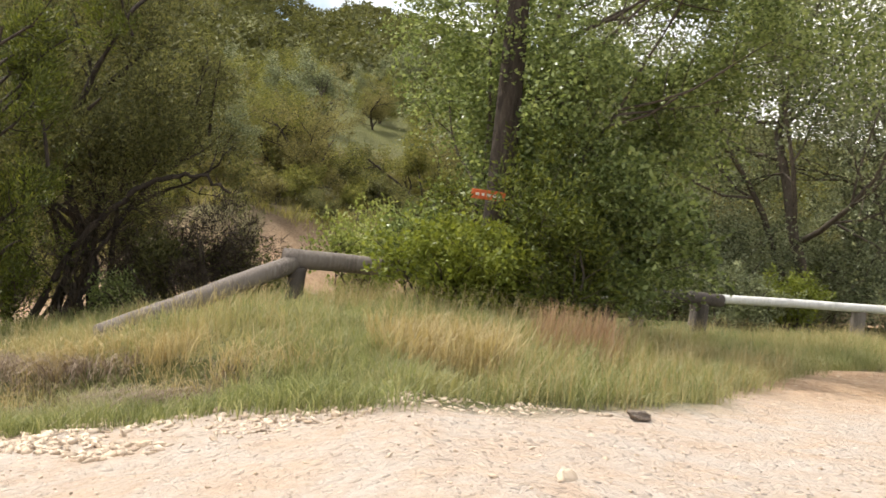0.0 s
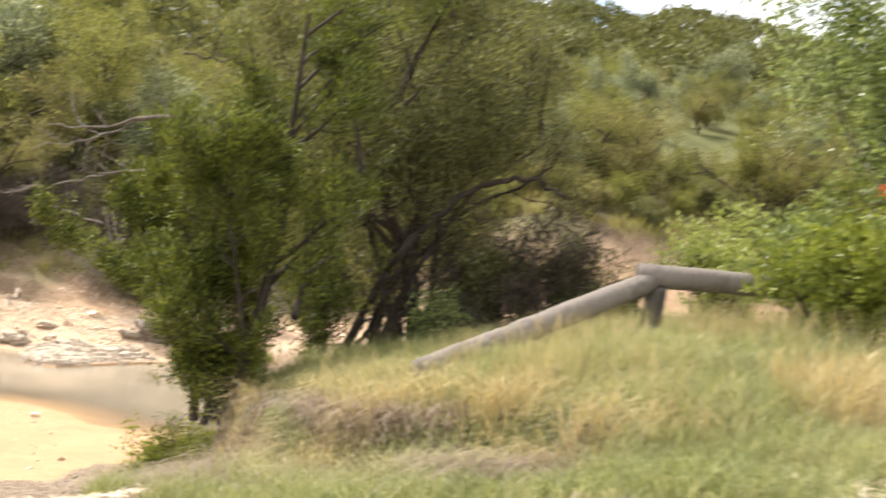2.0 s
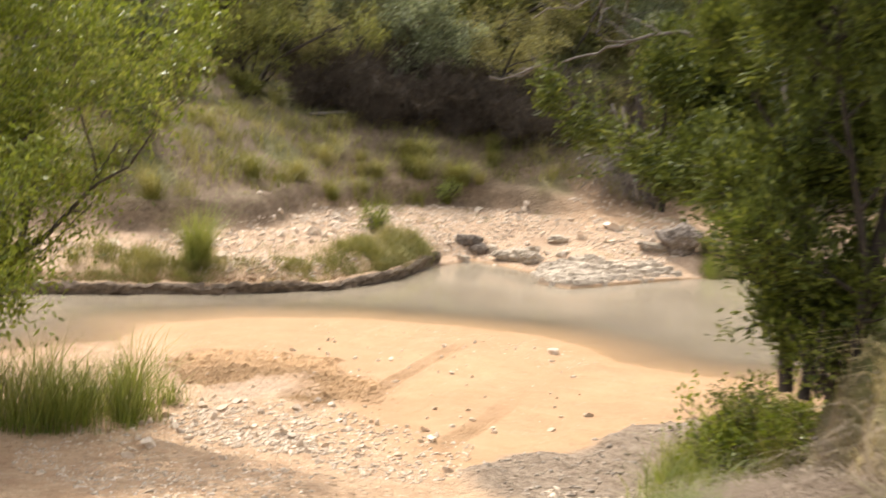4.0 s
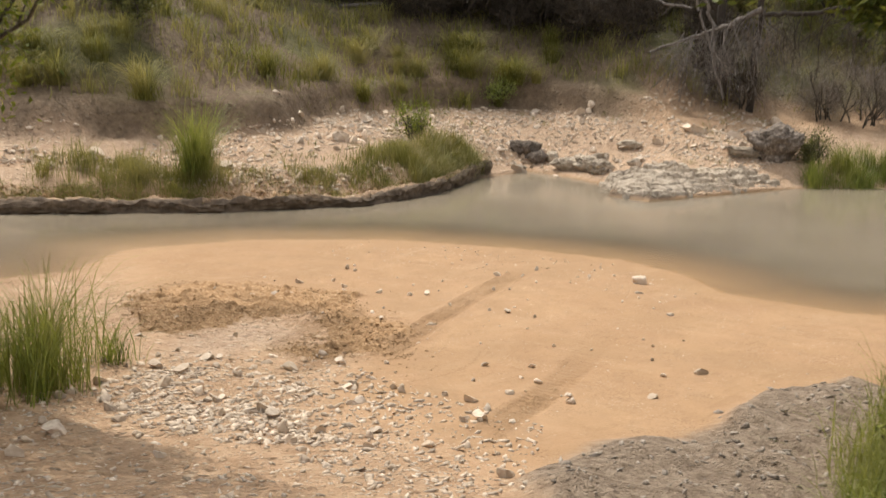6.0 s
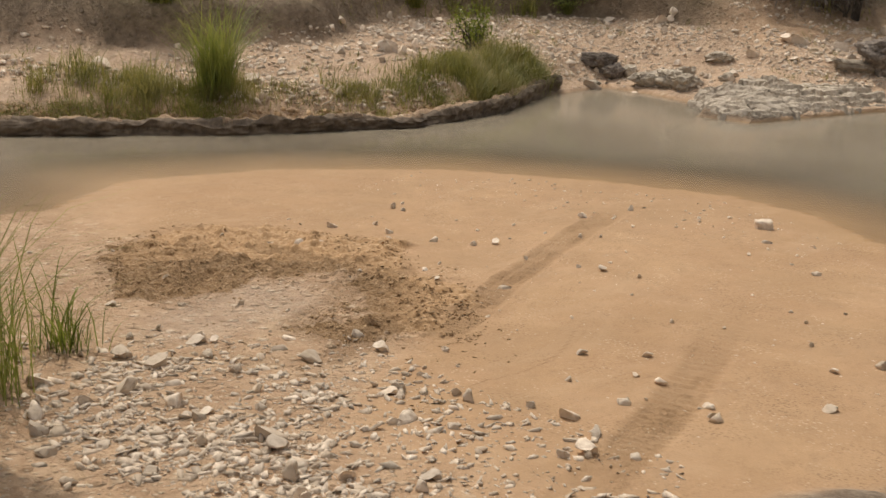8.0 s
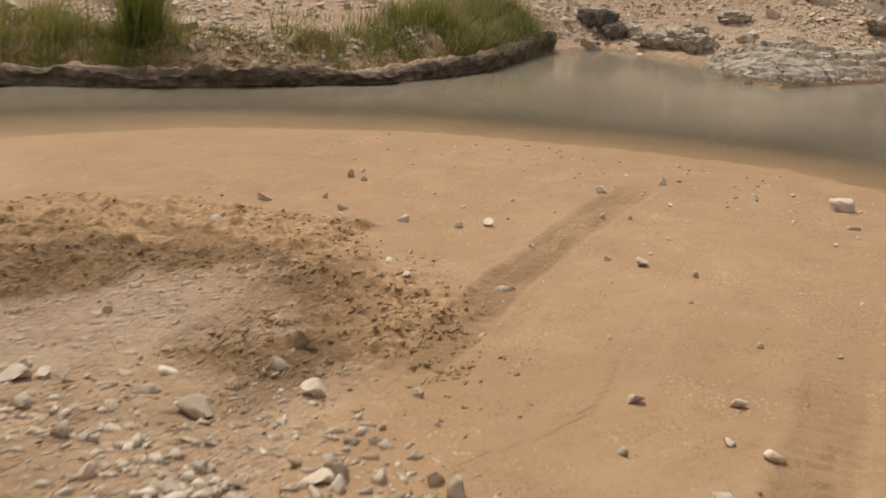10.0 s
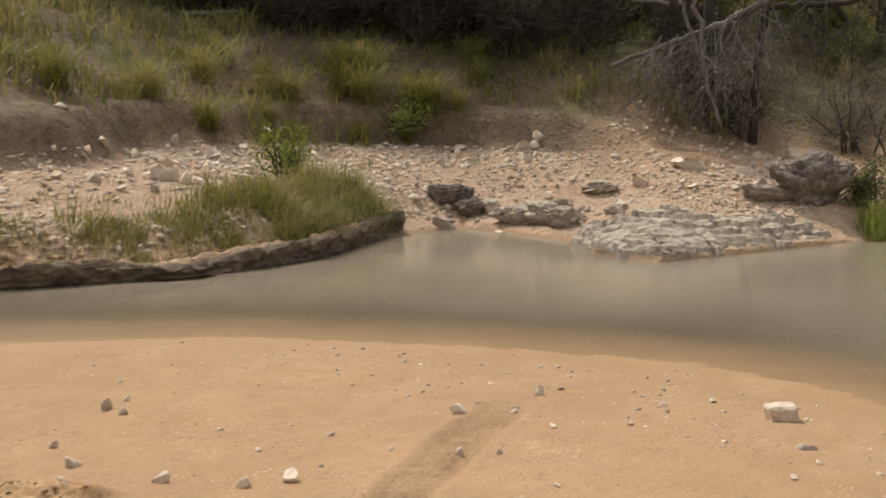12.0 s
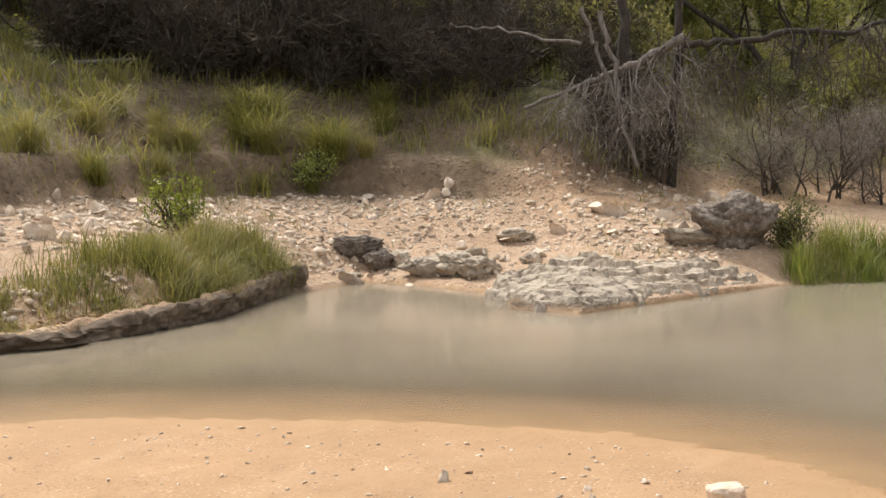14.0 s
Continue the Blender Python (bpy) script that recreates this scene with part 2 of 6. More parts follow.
def stone_material(name, a, b, c, bump=0.5, scale=7.0, dust=0.0):
    n = Nodes(name)
    info = n.t.nodes.new("ShaderNodeObjectInfo")
    g = n.noise(scale, 7, 0.7)
    col = n.ramp(g, (0.28, a), (0.52, b), (0.78, c))
    tone = n.span(n.math("FRACT", n.math("ADD", info.outputs["Random"], n.pos.outputs["Random Per Island"])), 0, 1, 0.78, 1.25)
    dusty = n.math("FRACT", n.math("MULTIPLY", n.math("ADD", info.outputs["Random"], n.pos.outputs["Random Per Island"]), 7.31))
    col = n.mix(n.span(dusty, 0.2, 1.0, 0.0, dust), col, (0.43, 0.32, 0.215))
    hsv = n.t.nodes.new("ShaderNodeHueSaturation")
    n.link(col, hsv.inputs["Color"])
    n.link(tone, hsv.inputs["Value"])
    nb = n.bump(n.math("ADD", g, n.math("MULTIPLY", n.noise(scale * 5, 5, 0.7), 0.4)), bump, 0.03)
    return n.finish(hsv.outputs["Color"], 0.88, nb, 0.25)


EARTH, WATER = ground_material(), water_material()
LEAF_JUNIPER = leaf_material("juniper_foliage", (0.035, 0.042, 0.008), (0.11, 0.138, 0.024), (0.27, 0.29, 0.05), 0.35, 0.55, gain=0.8)
LEAF_DARK = leaf_material("cedar_foliage", (0.03, 0.032, 0.014), (0.082, 0.084, 0.03), (0.18, 0.175, 0.065), 0.38, 0.6, gain=1.55)
LEAF_BROAD = leaf_material("broad_leaf", (0.04, 0.055, 0.02), (0.115, 0.145, 0.045), (0.29, 0.33, 0.14), 0.45, 0.33, gain=1.5)
LEAF_OAK = leaf_material("oak_leaf", (0.045, 0.055, 0.03), (0.125, 0.14, 0.075), (0.30, 0.32, 0.21), 0.45, 0.42, gain=1.5)
LEAF_LIME = leaf_material("bush_leaf", (0.09, 0.115, 0.018), (0.20, 0.235, 0.035), (0.36, 0.385, 0.08), 0.4, 0.45, gain=0.95)
LEAF_YELLOW = leaf_material("pale_leaf", (0.14, 0.17, 0.04), (0.26, 0.30, 0.08), (0.42, 0.44, 0.18), 0.4, 0.45, gain=1.15)
LEAF_WILLOW = leaf_material("creekside_leaf", (0.06, 0.085, 0.012), (0.18, 0.22, 0.025), (0.38, 0.40, 0.09), 0.45, 0.35, gain=0.95)
LEAF_FAR = leaf_material("hillside_foliage", (0.06, 0.065, 0.016), (0.15, 0.155, 0.04), (0.26, 0.25, 0.08), 0.45, 0.6, gain=1.25)
LEAF_HILL = leaf_material("hill_foliage", (0.055, 0.058, 0.02), (0.14, 0.145, 0.045), (0.24, 0.235, 0.085), 0.3, 0.6, gain=0.8)
LEAF_SCRUB = leaf_material("scrub_foliage", (0.05, 0.045, 0.018), (0.13, 0.12, 0.045), (0.24, 0.22, 0.09), 0.45, 0.6, gain=1.5)
GRASS_MEADOW = leaf_material("meadow_grass", (0.13, 0.15, 0.055), (0.30, 0.31, 0.13), (0.54, 0.51, 0.30), 0.4, 0.6, gain=0.86, patch=(0.36, 0.335, 0.165))
GRASS_TUFT = leaf_material("tuft_grass", (0.11, 0.135, 0.05), (0.235, 0.26, 0.10), (0.46, 0.45, 0.24), 0.4, 0.6)
GRASS_STRAW = leaf_material("dry_grass", (0.26, 0.20, 0.09), (0.42, 0.34, 0.17), (0.60, 0.50, 0.30), 0.35, 0.7)
GRASS_RED = leaf_material("seed_grass", (0.22, 0.13, 0.08), (0.36, 0.24, 0.15), (0.48, 0.36, 0.22), 0.35, 0.7)
GRASS_LUSH = leaf_material("lush_grass", (0.06, 0.085, 0.014), (0.165, 0.205, 0.035), (0.33, 0.35, 0.09), 0.4, 0.5, gain=1.0, patch=(0.30, 0.29, 0.09))
GRASS_BANK = leaf_material("bank_grass", (0.07, 0.08, 0.018), (0.185, 0.18, 0.042), (0.35, 0.32, 0.11), 0.4, 0.6, gain=0.95, patch=(0.34, 0.29, 0.12))
# near-black brown twigs; in massed scrub their colour carries the shade
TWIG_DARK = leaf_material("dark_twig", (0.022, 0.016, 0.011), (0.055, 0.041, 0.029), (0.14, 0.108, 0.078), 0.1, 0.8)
TWIG = leaf_material("dead_twig", (0.10, 0.083, 0.068), (0.23, 0.195, 0.165), (0.44, 0.39, 0.34), 0.1, 0.8)
GRASS_ROOT = leaf_material("dead_roots", (0.11, 0.08, 0.055), (0.24, 0.18, 0.13), (0.43, 0.345, 0.26), 0.15, 0.8)
SIGN_RED = stone_material("sign_paint", (0.45, 0.09, 0.03), (0.62, 0.14, 0.05), (0.72, 0.22, 0.1), 0.1, 20)
SIGN_PALE = stone_material("sign_letters", (0.55, 0.45, 0.35), (0.7, 0.6, 0.5), (0.8, 0.72, 0.62), 0.1, 20)
BARK = bark_material("bark", (0.035, 0.028, 0.02), (0.10, 0.08, 0.06), (0.2, 0.17, 0.14))
BARK_DARK = bark_material("dark_bark", (0.02, 0.016, 0.012), (0.06, 0.047, 0.036), (0.13, 0.105, 0.085))
DEADWOOD = bark_material("dead_wood", (0.08, 0.065, 0.055), (0.20, 0.17, 0.145), (0.38, 0.345, 0.31))
LOG_WOOD = wood_material("weathered_log", (0.09, 0.072, 0.058), (0.20, 0.17, 0.145), (0.34, 0.305, 0.27))
LOG_DARK = wood_material("dark_log", (0.035, 0.028, 0.024), (0.08, 0.067, 0.057), (0.16, 0.14, 0.12))
LOG_PALE = wood_material("bleached_log", (0.45, 0.43, 0.40), (0.66, 0.64, 0.61), (0.80, 0.78, 0.75))
LIMESTONE = stone_material("limestone", (0.46, 0.35, 0.255), (0.64, 0.52, 0.40), (0.79, 0.69, 0.56), 0.4, 16.0, 0.6)
BOULDER_ROCK = stone_material("pitted_limestone", (0.05, 0.04, 0.032), (0.19, 0.152, 0.12), (0.47, 0.39, 0.31), 1.0, 13.0)
LEDGE_ROCK = stone_material("ledge_limestone", (0.17, 0.13, 0.09), (0.45, 0.37, 0.28), (0.63, 0.54, 0.43), 1.0, 9.0)
# wet bank earth with the shade of the face put into its colour
SHADED_BANK_SOIL = stone_material("shaded_bank_soil", (0.04, 0.029, 0.02), (0.115, 0.083, 0.056), (0.22, 0.165, 0.115), 0.5, 6.0)
MUD_CLOD = stone_material("mud_clod", (0.2, 0.16, 0.125), (0.36, 0.30, 0.24), (0.48, 0.415, 0.34), 0.4, 9.0)
CLAY_CLOD = stone_material("dry_clod", (0.25, 0.15, 0.07), (0.38, 0.245, 0.13), (0.50, 0.345, 0.205), 0.5, 9.0)


# ---- the lie of the land (all functions take arrays) ----
def vnoise(x, y, scale, seed=0):
    """Smooth value noise in 0..1."""
    x, y = np.asarray(x, float) * scale + 31.7 * seed, np.asarray(y, float) * scale - 17.3 * seed
    xi, yi = np.floor(x), np.floor(y)
    u, v = x - xi, y - yi
    u, v = u * u * (3 - 2 * u), v * v * (3 - 2 * v)

    def h(a, b):
        s = np.sin(a * 127.1 + b * 311.7 + seed * 74.7) * 43758.5453
        return s - np.floor(s)

    return (h(xi, yi) * (1 - u) + h(xi + 1, yi) * u) * (1 - v) + (h(xi, yi + 1) * (1 - u) + h(xi + 1, yi + 1) * u) * v


def fbm(x, y, scale, octaves=4, seed=0):
    total, amp, norm = 0.0, 1.0, 0.0
    for k in range(octaves):
        total, norm = total + amp * vnoise(x, y, scale * 2**k, seed + k), norm + amp
        amp *= 0.5
    return total / norm


def smooth(a, b, v):
    u = np.clip((np.asarray(v, float) - a) / (b - a), 0, 1)
    return u * u * (3 - 2 * u)


def line_distance(x, y, pts):
    """Distance to a polyline, signed side (right positive), and how far along it (in points)."""
    best, side, along = np.full(np.shape(x), 1e9), np.zeros(np.shape(x)), np.zeros(np.shape(x))
    for k, (a, b) in enumerate(zip(pts, pts[1:])):
        dx, dy = b[0] - a[0], b[1] - a[1]
        u = np.clip(((x - a[0]) * dx + (y - a[1]) * dy) / (dx * dx + dy * dy), 0, 1)
        px, py = x - a[0] - u * dx, y - a[1] - u * dy
        d = np.hypot(px, py)
        hit = d < best
        best = np.where(hit, d, best)
        side = np.where(hit, np.sign(dy * px - dx * py), side)
        along = np.where(hit, k + u, along)
    return best, side, along


def inside(x, y, poly):
    odd = np.zeros(np.shape(x), bool)
    for (ax, ay), (bx, by) in zip(poly, poly[1:] + poly[:1]):
        odd ^= ((ay > y) != (by > y)) & (x < (bx - ax) * (y - ay) / (by - ay + 1e-12) + ax)
    return odd


def outside_distance(x, y, poly):
    """Distance to a closed outline, negative inside it."""
    d = line_distance(x, y, poly + poly[:1])[0]
    return np.where(inside(x, y, poly), -d, d)


# The road comes down to the ford: x, y and height of its middle line.
ROAD = [(1, -40), (0.9, 0), (0.3, 3.2), (-0.9, 6.3), (-2.7, 9.0), (-5.3, 13.2), (-8.0, 16.6), (-9.3, 19.2), (-10.6, 21.8), (-12.5, 26)]
ROAD_Z = [2.8, 2.8, 2.78, 2.66, 2.32, 1.5, 0.62, 0.24, 0.11, 0.05]
# Waterlines of the creek, from upstream to downstream.
NEAR_SHORE = [(-30, 10), (-21, 16.5), (-17.2, 20.2), (-16.6, 22.2), (-17.2, 23.6), (-16.6, 25.2), (-15.2, 26.7), (-13.6, 27.4), (-12.2, 27.7),
              (-11.2, 27.4), (-10.4, 26.7), (-8.8, 26.7), (-7.0, 27.6), (-4, 31), (2, 37), (14, 46)]
FAR_SHORE = [(-36, 14), (-26, 20.5), (-20.7, 24.2), (-18.7, 26.7), (-17.6, 29.0), (-17.6, 31.0), (-18.3, 33.4), (-18.3, 35.4), (-17.3, 35.2),
             (-15.9, 34.6), (-15.3, 33.3), (-14.5, 33.2), (-14.0, 34.9), (-13.3, 37.3), (-12.0, 39.0), (-8, 43.0), (0, 48), (14, 58)]
FAR_LAND = [(-420, -240)] + FAR_SHORE + [(420, 360), (420, 900), (-900, 900), (-900, -240)]
CREEK = NEAR_SHORE + FAR_SHORE[::-1]
# The top edge of the grassy bank beside the road.
BANK = [(0.9, 10.6), (-0.9, 12.1), (-2.2, 13.2), (-3.2, 14.6), (-4.2, 16.4), (-4.9, 18.2), (-5.0, 19.8), (-4, 21.3), (0, 23.5), (8, 30), (20, 44), (60, 60), (60, 6), (6, 10.0)]


MUD = [(-8.5, 19.1), (-8.5, 20.1), (-8.1, 20.8), (-8.35, 21.6), (-8.3, 22.4), (-7.9, 23.4), (-6.8, 23), (-6.2, 20), (-6.6, 17.6), (-7.6, 18.2)]


def bank_edge(x, y):
    """Distance outwards from the worn top edge of the bank."""
    return outside_distance(x, y, BANK) + 0.27 * smooth(11.0, 12.4, y) * smooth(19, 17, y)


def plateau(x, y):
    return 3.36 + 0.02 * (y - 10) + np.clip(0.27 * (x + 0.5), -1.15, 0) + 0.05 * np.clip(x - 3, 0, 14) + 0.12 * (fbm(x, y, 0.5, 3, 5) - 0.5) + 0.34 * np.exp(-((x - 2.0) ** 2) / 4 - (y - 15.6) ** 2 / 7)


CHURNED = ([(-15.1, 21.4), (-15.2, 22.4), (-14.5, 23.1), (-13.1, 23.3), (-12.7, 22.8), (-12.8, 22.2), (-13.25, 21.6), (-13.3, 20.9), (-13.6, 20.4)],
           [(-12.9, 22.3), (-12.4, 22.6), (-11.4, 21.9), (-11.15, 21.4), (-11.5, 21.1), (-11.8, 20.8), (-12.3, 20.75), (-12.35, 21.35)])
# Tyre tracks: middle line, where along it the print begins, is full and ends (in points), half width.
TRACKS = (([(-12.75, 26.6), (-12.5, 25.2), (-12.15, 23.8), (-11.75, 22.5), (-11.45, 21.4)], 0.1, 1.0, 4.6, 0.13), ([(-11.1, 26.2), (-10.5, 24.2), (-10.05, 22.6), (-9.6, 20.9), (-9.3, 19.6)], 0.8, 3.0, 5.0, 0.15),
          ([(-13.0, 22.9), (-12.2, 22.1), (-11.7, 21.0), (-11.5, 20.2)], 0.0, 0.5, 3.0, 0.12), ([(-14.6, 23.0), (-13.9, 22.3), (-13.0, 22.5), (-12.3, 22.4)], 0.2, 0.8, 3.0, 0.12),
          ([(-14.9, 22.4), (-14.0, 21.7), (-13.4, 20.9)], 0.0, 0.5, 2.0, 0.12), ([(-12.9, 22.4), (-12.4, 21.3), (-12.2, 20.7)], 0.0, 0.4, 2.0, 0.12))


def tyre_prints(x, y):
    """Across the nearest track (in half widths), metres along it, and how strongly it shows."""
    tu, tv, ts = np.full(np.shape(x), 9.0), np.zeros(np.shape(x)), np.zeros(np.shape(x))
    wx = x + 0.14 * (fbm(x, y, 0.8, 2, 81) - 0.5)
    for pts, lo, full, hi, half in TRACKS:
        d, side, al = line_distance(wx, y, pts)
        closer = d / half < np.abs(tu)
        tu, tv, ts = np.where(closer, d / half * side, tu), np.where(closer, al * 1.4, tv), np.where(closer, smooth(lo, full, al) * smooth(hi, hi - 0.5, al), ts)
    return tu, tv, ts


def churned(x, y):
    return np.maximum(*[smooth(0.22, -0.22, outside_distance(x, y, q) + 1.1 * (fbm(x, y, 1.2, 5, 23) - 0.5)) for q in CHURNED])


def prints(x, y):
    """Relief of the churned sand and the tyre tracks."""
    near = (x > -16.2) & (x < -8.4) & (y > 19.0) & (y < 27.2)
    out = np.zeros(np.shape(x))
    if not near.any():
        return out
    x, y = x[near], y[near]
    c, (tu, tv, ts) = churned(x, y), tyre_prints(x, y)
    lumps = 0.07 * (fbm(x, y, 3.2, 4, 24) - 0.5) + 0.15 * np.clip(fbm(x, y, 9.0, 3, 25) - 0.53, 0, 1) + 0.055 * (fbm(x, y, 14.0, 2, 26) - 0.5)
    au = np.abs(tu)
    deep = ts * smooth(1.1, 0.9, au) * (0.45 + 0.55 * smooth(0.4, 0.55, fbm(x, y, 1.4, 3, 28)))
    bars = np.sin(tv * 80 + 3.2 * np.where(tu > 0, au, 0.6 - au))
    tread = deep * (-0.02 + 0.022 * smooth(-0.1, 0.5, bars) * (np.abs(au - 0.5) > 0.09))
    rim = 0.012 * ts * smooth(0.35, 0.0, np.abs(au - 1.2)) * fbm(x, y, 5, 3, 29)
    out[near] = c * lumps * (1 - 0.6 * deep) + tread + rim + 0.012 * (fbm(x, y, 1.3, 3, 30) - 0.5)
    return out


def ground_height(x, y):
    x, y = np.asarray(x, float), np.asarray(y, float)
    near, _, _ = line_distance(x, y, NEAR_SHORE)
    far, farside, along = line_distance(x, y, FAR_SHORE)
    creek = inside(x, y, CREEK)
    across = inside(x, y, FAR_LAND) & ~creek
    # this side: the road, its right-hand shoulder, the bank
    rd, rs, ra = line_distance(x, y, ROAD)
    rz = np.interp(ra, range(len(ROAD_Z)), ROAD_Z)
    s = rd * rs
    side = rz + 0.27 * np.clip(s - 0.2, 0, 9) * smooth(0.25, 1.6, rz) - 0.07 * np.clip(-s - 1.5, 0, 6) * smooth(0.2, 0.8, rz)
    top = plateau(x, y)
    side = np.minimum(side, top)
    m = bank_edge(x, y) + 0.5 * (fbm(x, y, 0.9, 4, 2) - 0.5)
    bank = top - np.where(m > 0, 1.1 * m + 0.75 * smooth(0.02, 0.3, m) * smooth(10.7, 11.9, y), 0) - 0.14 * smooth(-0.8, 0, m)
    bank = bank + 0.34 * (fbm(x, y, 2.3, 4, 71) - 0.5) * smooth(-0.05, 0.25, m) * smooth(1.8, 1.1, m) * smooth(11.0, 12.0, y)
    z = np.maximum(side, bank)
    z = np.where((m < 0), np.maximum(bank, np.minimum(side, top)), z)
    # sand bar
    bar = 0.02 + 0.028 * near + 0.02 * (fbm(x, y, 0.6, 3, 9) - 0.5) * np.clip(near, 0, 1)
    low = smooth(0.7, 0.25, z) * smooth(9, 6, near)
    z = np.where(low > 0, z * (1 - low) + np.minimum(z, bar + 0.02) * low, z)
    z = np.where(near < 1.5, np.minimum(z, 0.02 + near * np.where(z > 0.5, 1.2, 0.028) + 1.4 * np.clip(near - 0.4, 0, 2) * (z > 0.5)), z)
    mud = smooth(0.12, -0.15, outside_distance(x, y, MUD) + 0.7 * (fbm(x, y, 0.8, 4, 21) - 0.5))
    z = z + mud * (0.06 + 0.26 * (fbm(x, y, 2.2, 4, 33) - 0.42))
    # far side: cut bank, stony beach, hillside
    ledge = smooth(3.4, 1.8, np.hypot((x + 15.6) * 0.8, y - 35.2))
    down = smooth(-12, -5, x)
    lip = 0.16 + 0.16 * fbm(x, y, 0.7, 3, 4) + 0.16 * smooth(30.0, 32.4, y) * smooth(-16.6, -17.4, x)
    shore = lip * (1 - ledge) * smooth(0.05, 0.85, far + 0.14 * (fbm(x, y, 2.5, 3, 8) - 0.5)) + 0.05 * ledge
    beach = shore + np.clip(far, 0, 4.5 + 2 * down) * (0.21 - 0.03 * ledge + 0.45 * down) + 0.05 * (fbm(x, y, 1.1, 4, 7) - 0.5) * np.clip(far, 0, 1)
    beach = beach + 0.5 * smooth(3.0, 3.5, far + 0.8 * (fbm(x, y, 0.7, 3, 44) - 0.5)) * smooth(-16.5, -18.5, x)
    up = np.clip(far - 4.0, 0, 170)
    fall = 1 - 0.75 * smooth(-30, 160, x)
    hill = beach + fall * (0.26 * up + 0.5 * smooth(0, 2.5, up) + 3.5 * (fbm(x, y, 0.03, 4, 3) - 0.5) * smooth(10, 60, up))
    z = np.where(across, hill, z)
    # the bed of the creek
    bed = -np.minimum(np.minimum(0.055 * near + 0.05 * np.clip(near - 1.2, 0, 9), 1.2 * far), 0.4)
    z = np.where(creek, bed, z)
    # small unevenness everywhere dry
    rough = smooth(0.15, 0.7, z)
    return z + (0.09 * (fbm(x, y, 1.7, 4, 11) - 0.5) + 0.03 * (fbm(x, y, 9, 3, 12) - 0.5)) * rough + 0.010 * (fbm(x, y, 6, 3, 13) - 0.5) * (z > 0.03) + prints(x, y) * smooth(0.0, 0.05, z) * (~across) * (~creek)


def height(x, y):
    return float(ground_height(np.array([x]), np.array([y]))[0])


def mesh_from(name, verts, faces, material, attributes=None, smooth_shade=False):
    """A mesh from arrays: faces all of one size."""
    verts, faces = np.asarray(verts, np.float32), np.asarray(faces, np.int32)
    me = bpy.data.meshes.new(name)
    n, k = faces.shape
    me.vertices.add(len(verts))
    me.vertices.foreach_set("co", verts.ravel())
    me.loops.add(n * k)
    me.loops.foreach_set("vertex_index", faces.ravel())
    me.polygons.add(n)
    me.polygons.foreach_set("loop_start", np.arange(n, dtype=np.int32) * k)
    if smooth_shade:
        me.polygons.foreach_set("use_smooth", np.ones(n, bool))
    me.update(calc_edges=True)
    for key, values in (attributes or {}).items():
        me.attributes.new(key, "FLOAT", "POINT").data.foreach_set("value", np.asarray(values, np.float32).ravel())
    me.materials.append(material)
    return me


def grid_mesh(name, xs, ys, zfun, material, attrfun=None, keep=None):
    gx, gy = np.meshgrid(xs, ys)
    gz = zfun(gx, gy)
    idx = np.arange(gx.size).reshape(gx.shape)
    faces = np.stack([idx[:-1, :-1], idx[:-1, 1:], idx[1:, 1:], idx[1:, :-1]], -1).reshape(-1, 4)
    if keep is not None:
        ok = keep(gx, gy)
        faces = faces[(ok[:-1, :-1] | ok[:-1, 1:] | ok[1:, 1:] | ok[1:, :-1]).ravel()]
    return mesh_from(name, np.stack([gx, gy, gz], -1).reshape(-1, 3), faces, material, attrfun(gx, gy, gz) if attrfun else None, True)


def spaced(lo, a, b, hi, step, growth=1.22):
    """Even steps from a to b, growing steps out to lo and hi."""
    mid = list(np.arange(a, b, step))
    s, v, left = step, a, []
    while v > lo:
        s *= growth
        v -= s
        left.append(v)
    s, v, right = step, mid[-1], []
    while v < hi:
        s *= growth
        v += s
        right.append(v)
    return np.array(left[::-1] + mid + right)


GRASS_EDGE = [(1.0, 9.9), (-0.8, 11.3), (-2.4, 12.6), (-4.0, 14.6), (-5.4, 17.2), (-6.3, 19.2), (-6.9, 21.5), (-6.6, 24), (-3, 26), (10, 34), (30, 44), (40, 34), (12, 21.5), (6.5, 17.5), (4.6, 13.2), (3.2, 11.0)]


DUSTY = [(-14.6, 18.3), (-14.4, 20.4), (-14.0, 21.6), (-13.2, 22.4), (-12.7, 22.4), (-12.2, 21.9), (-11.4, 20.9), (-10.7, 19.9), (-10.2, 18.5)]


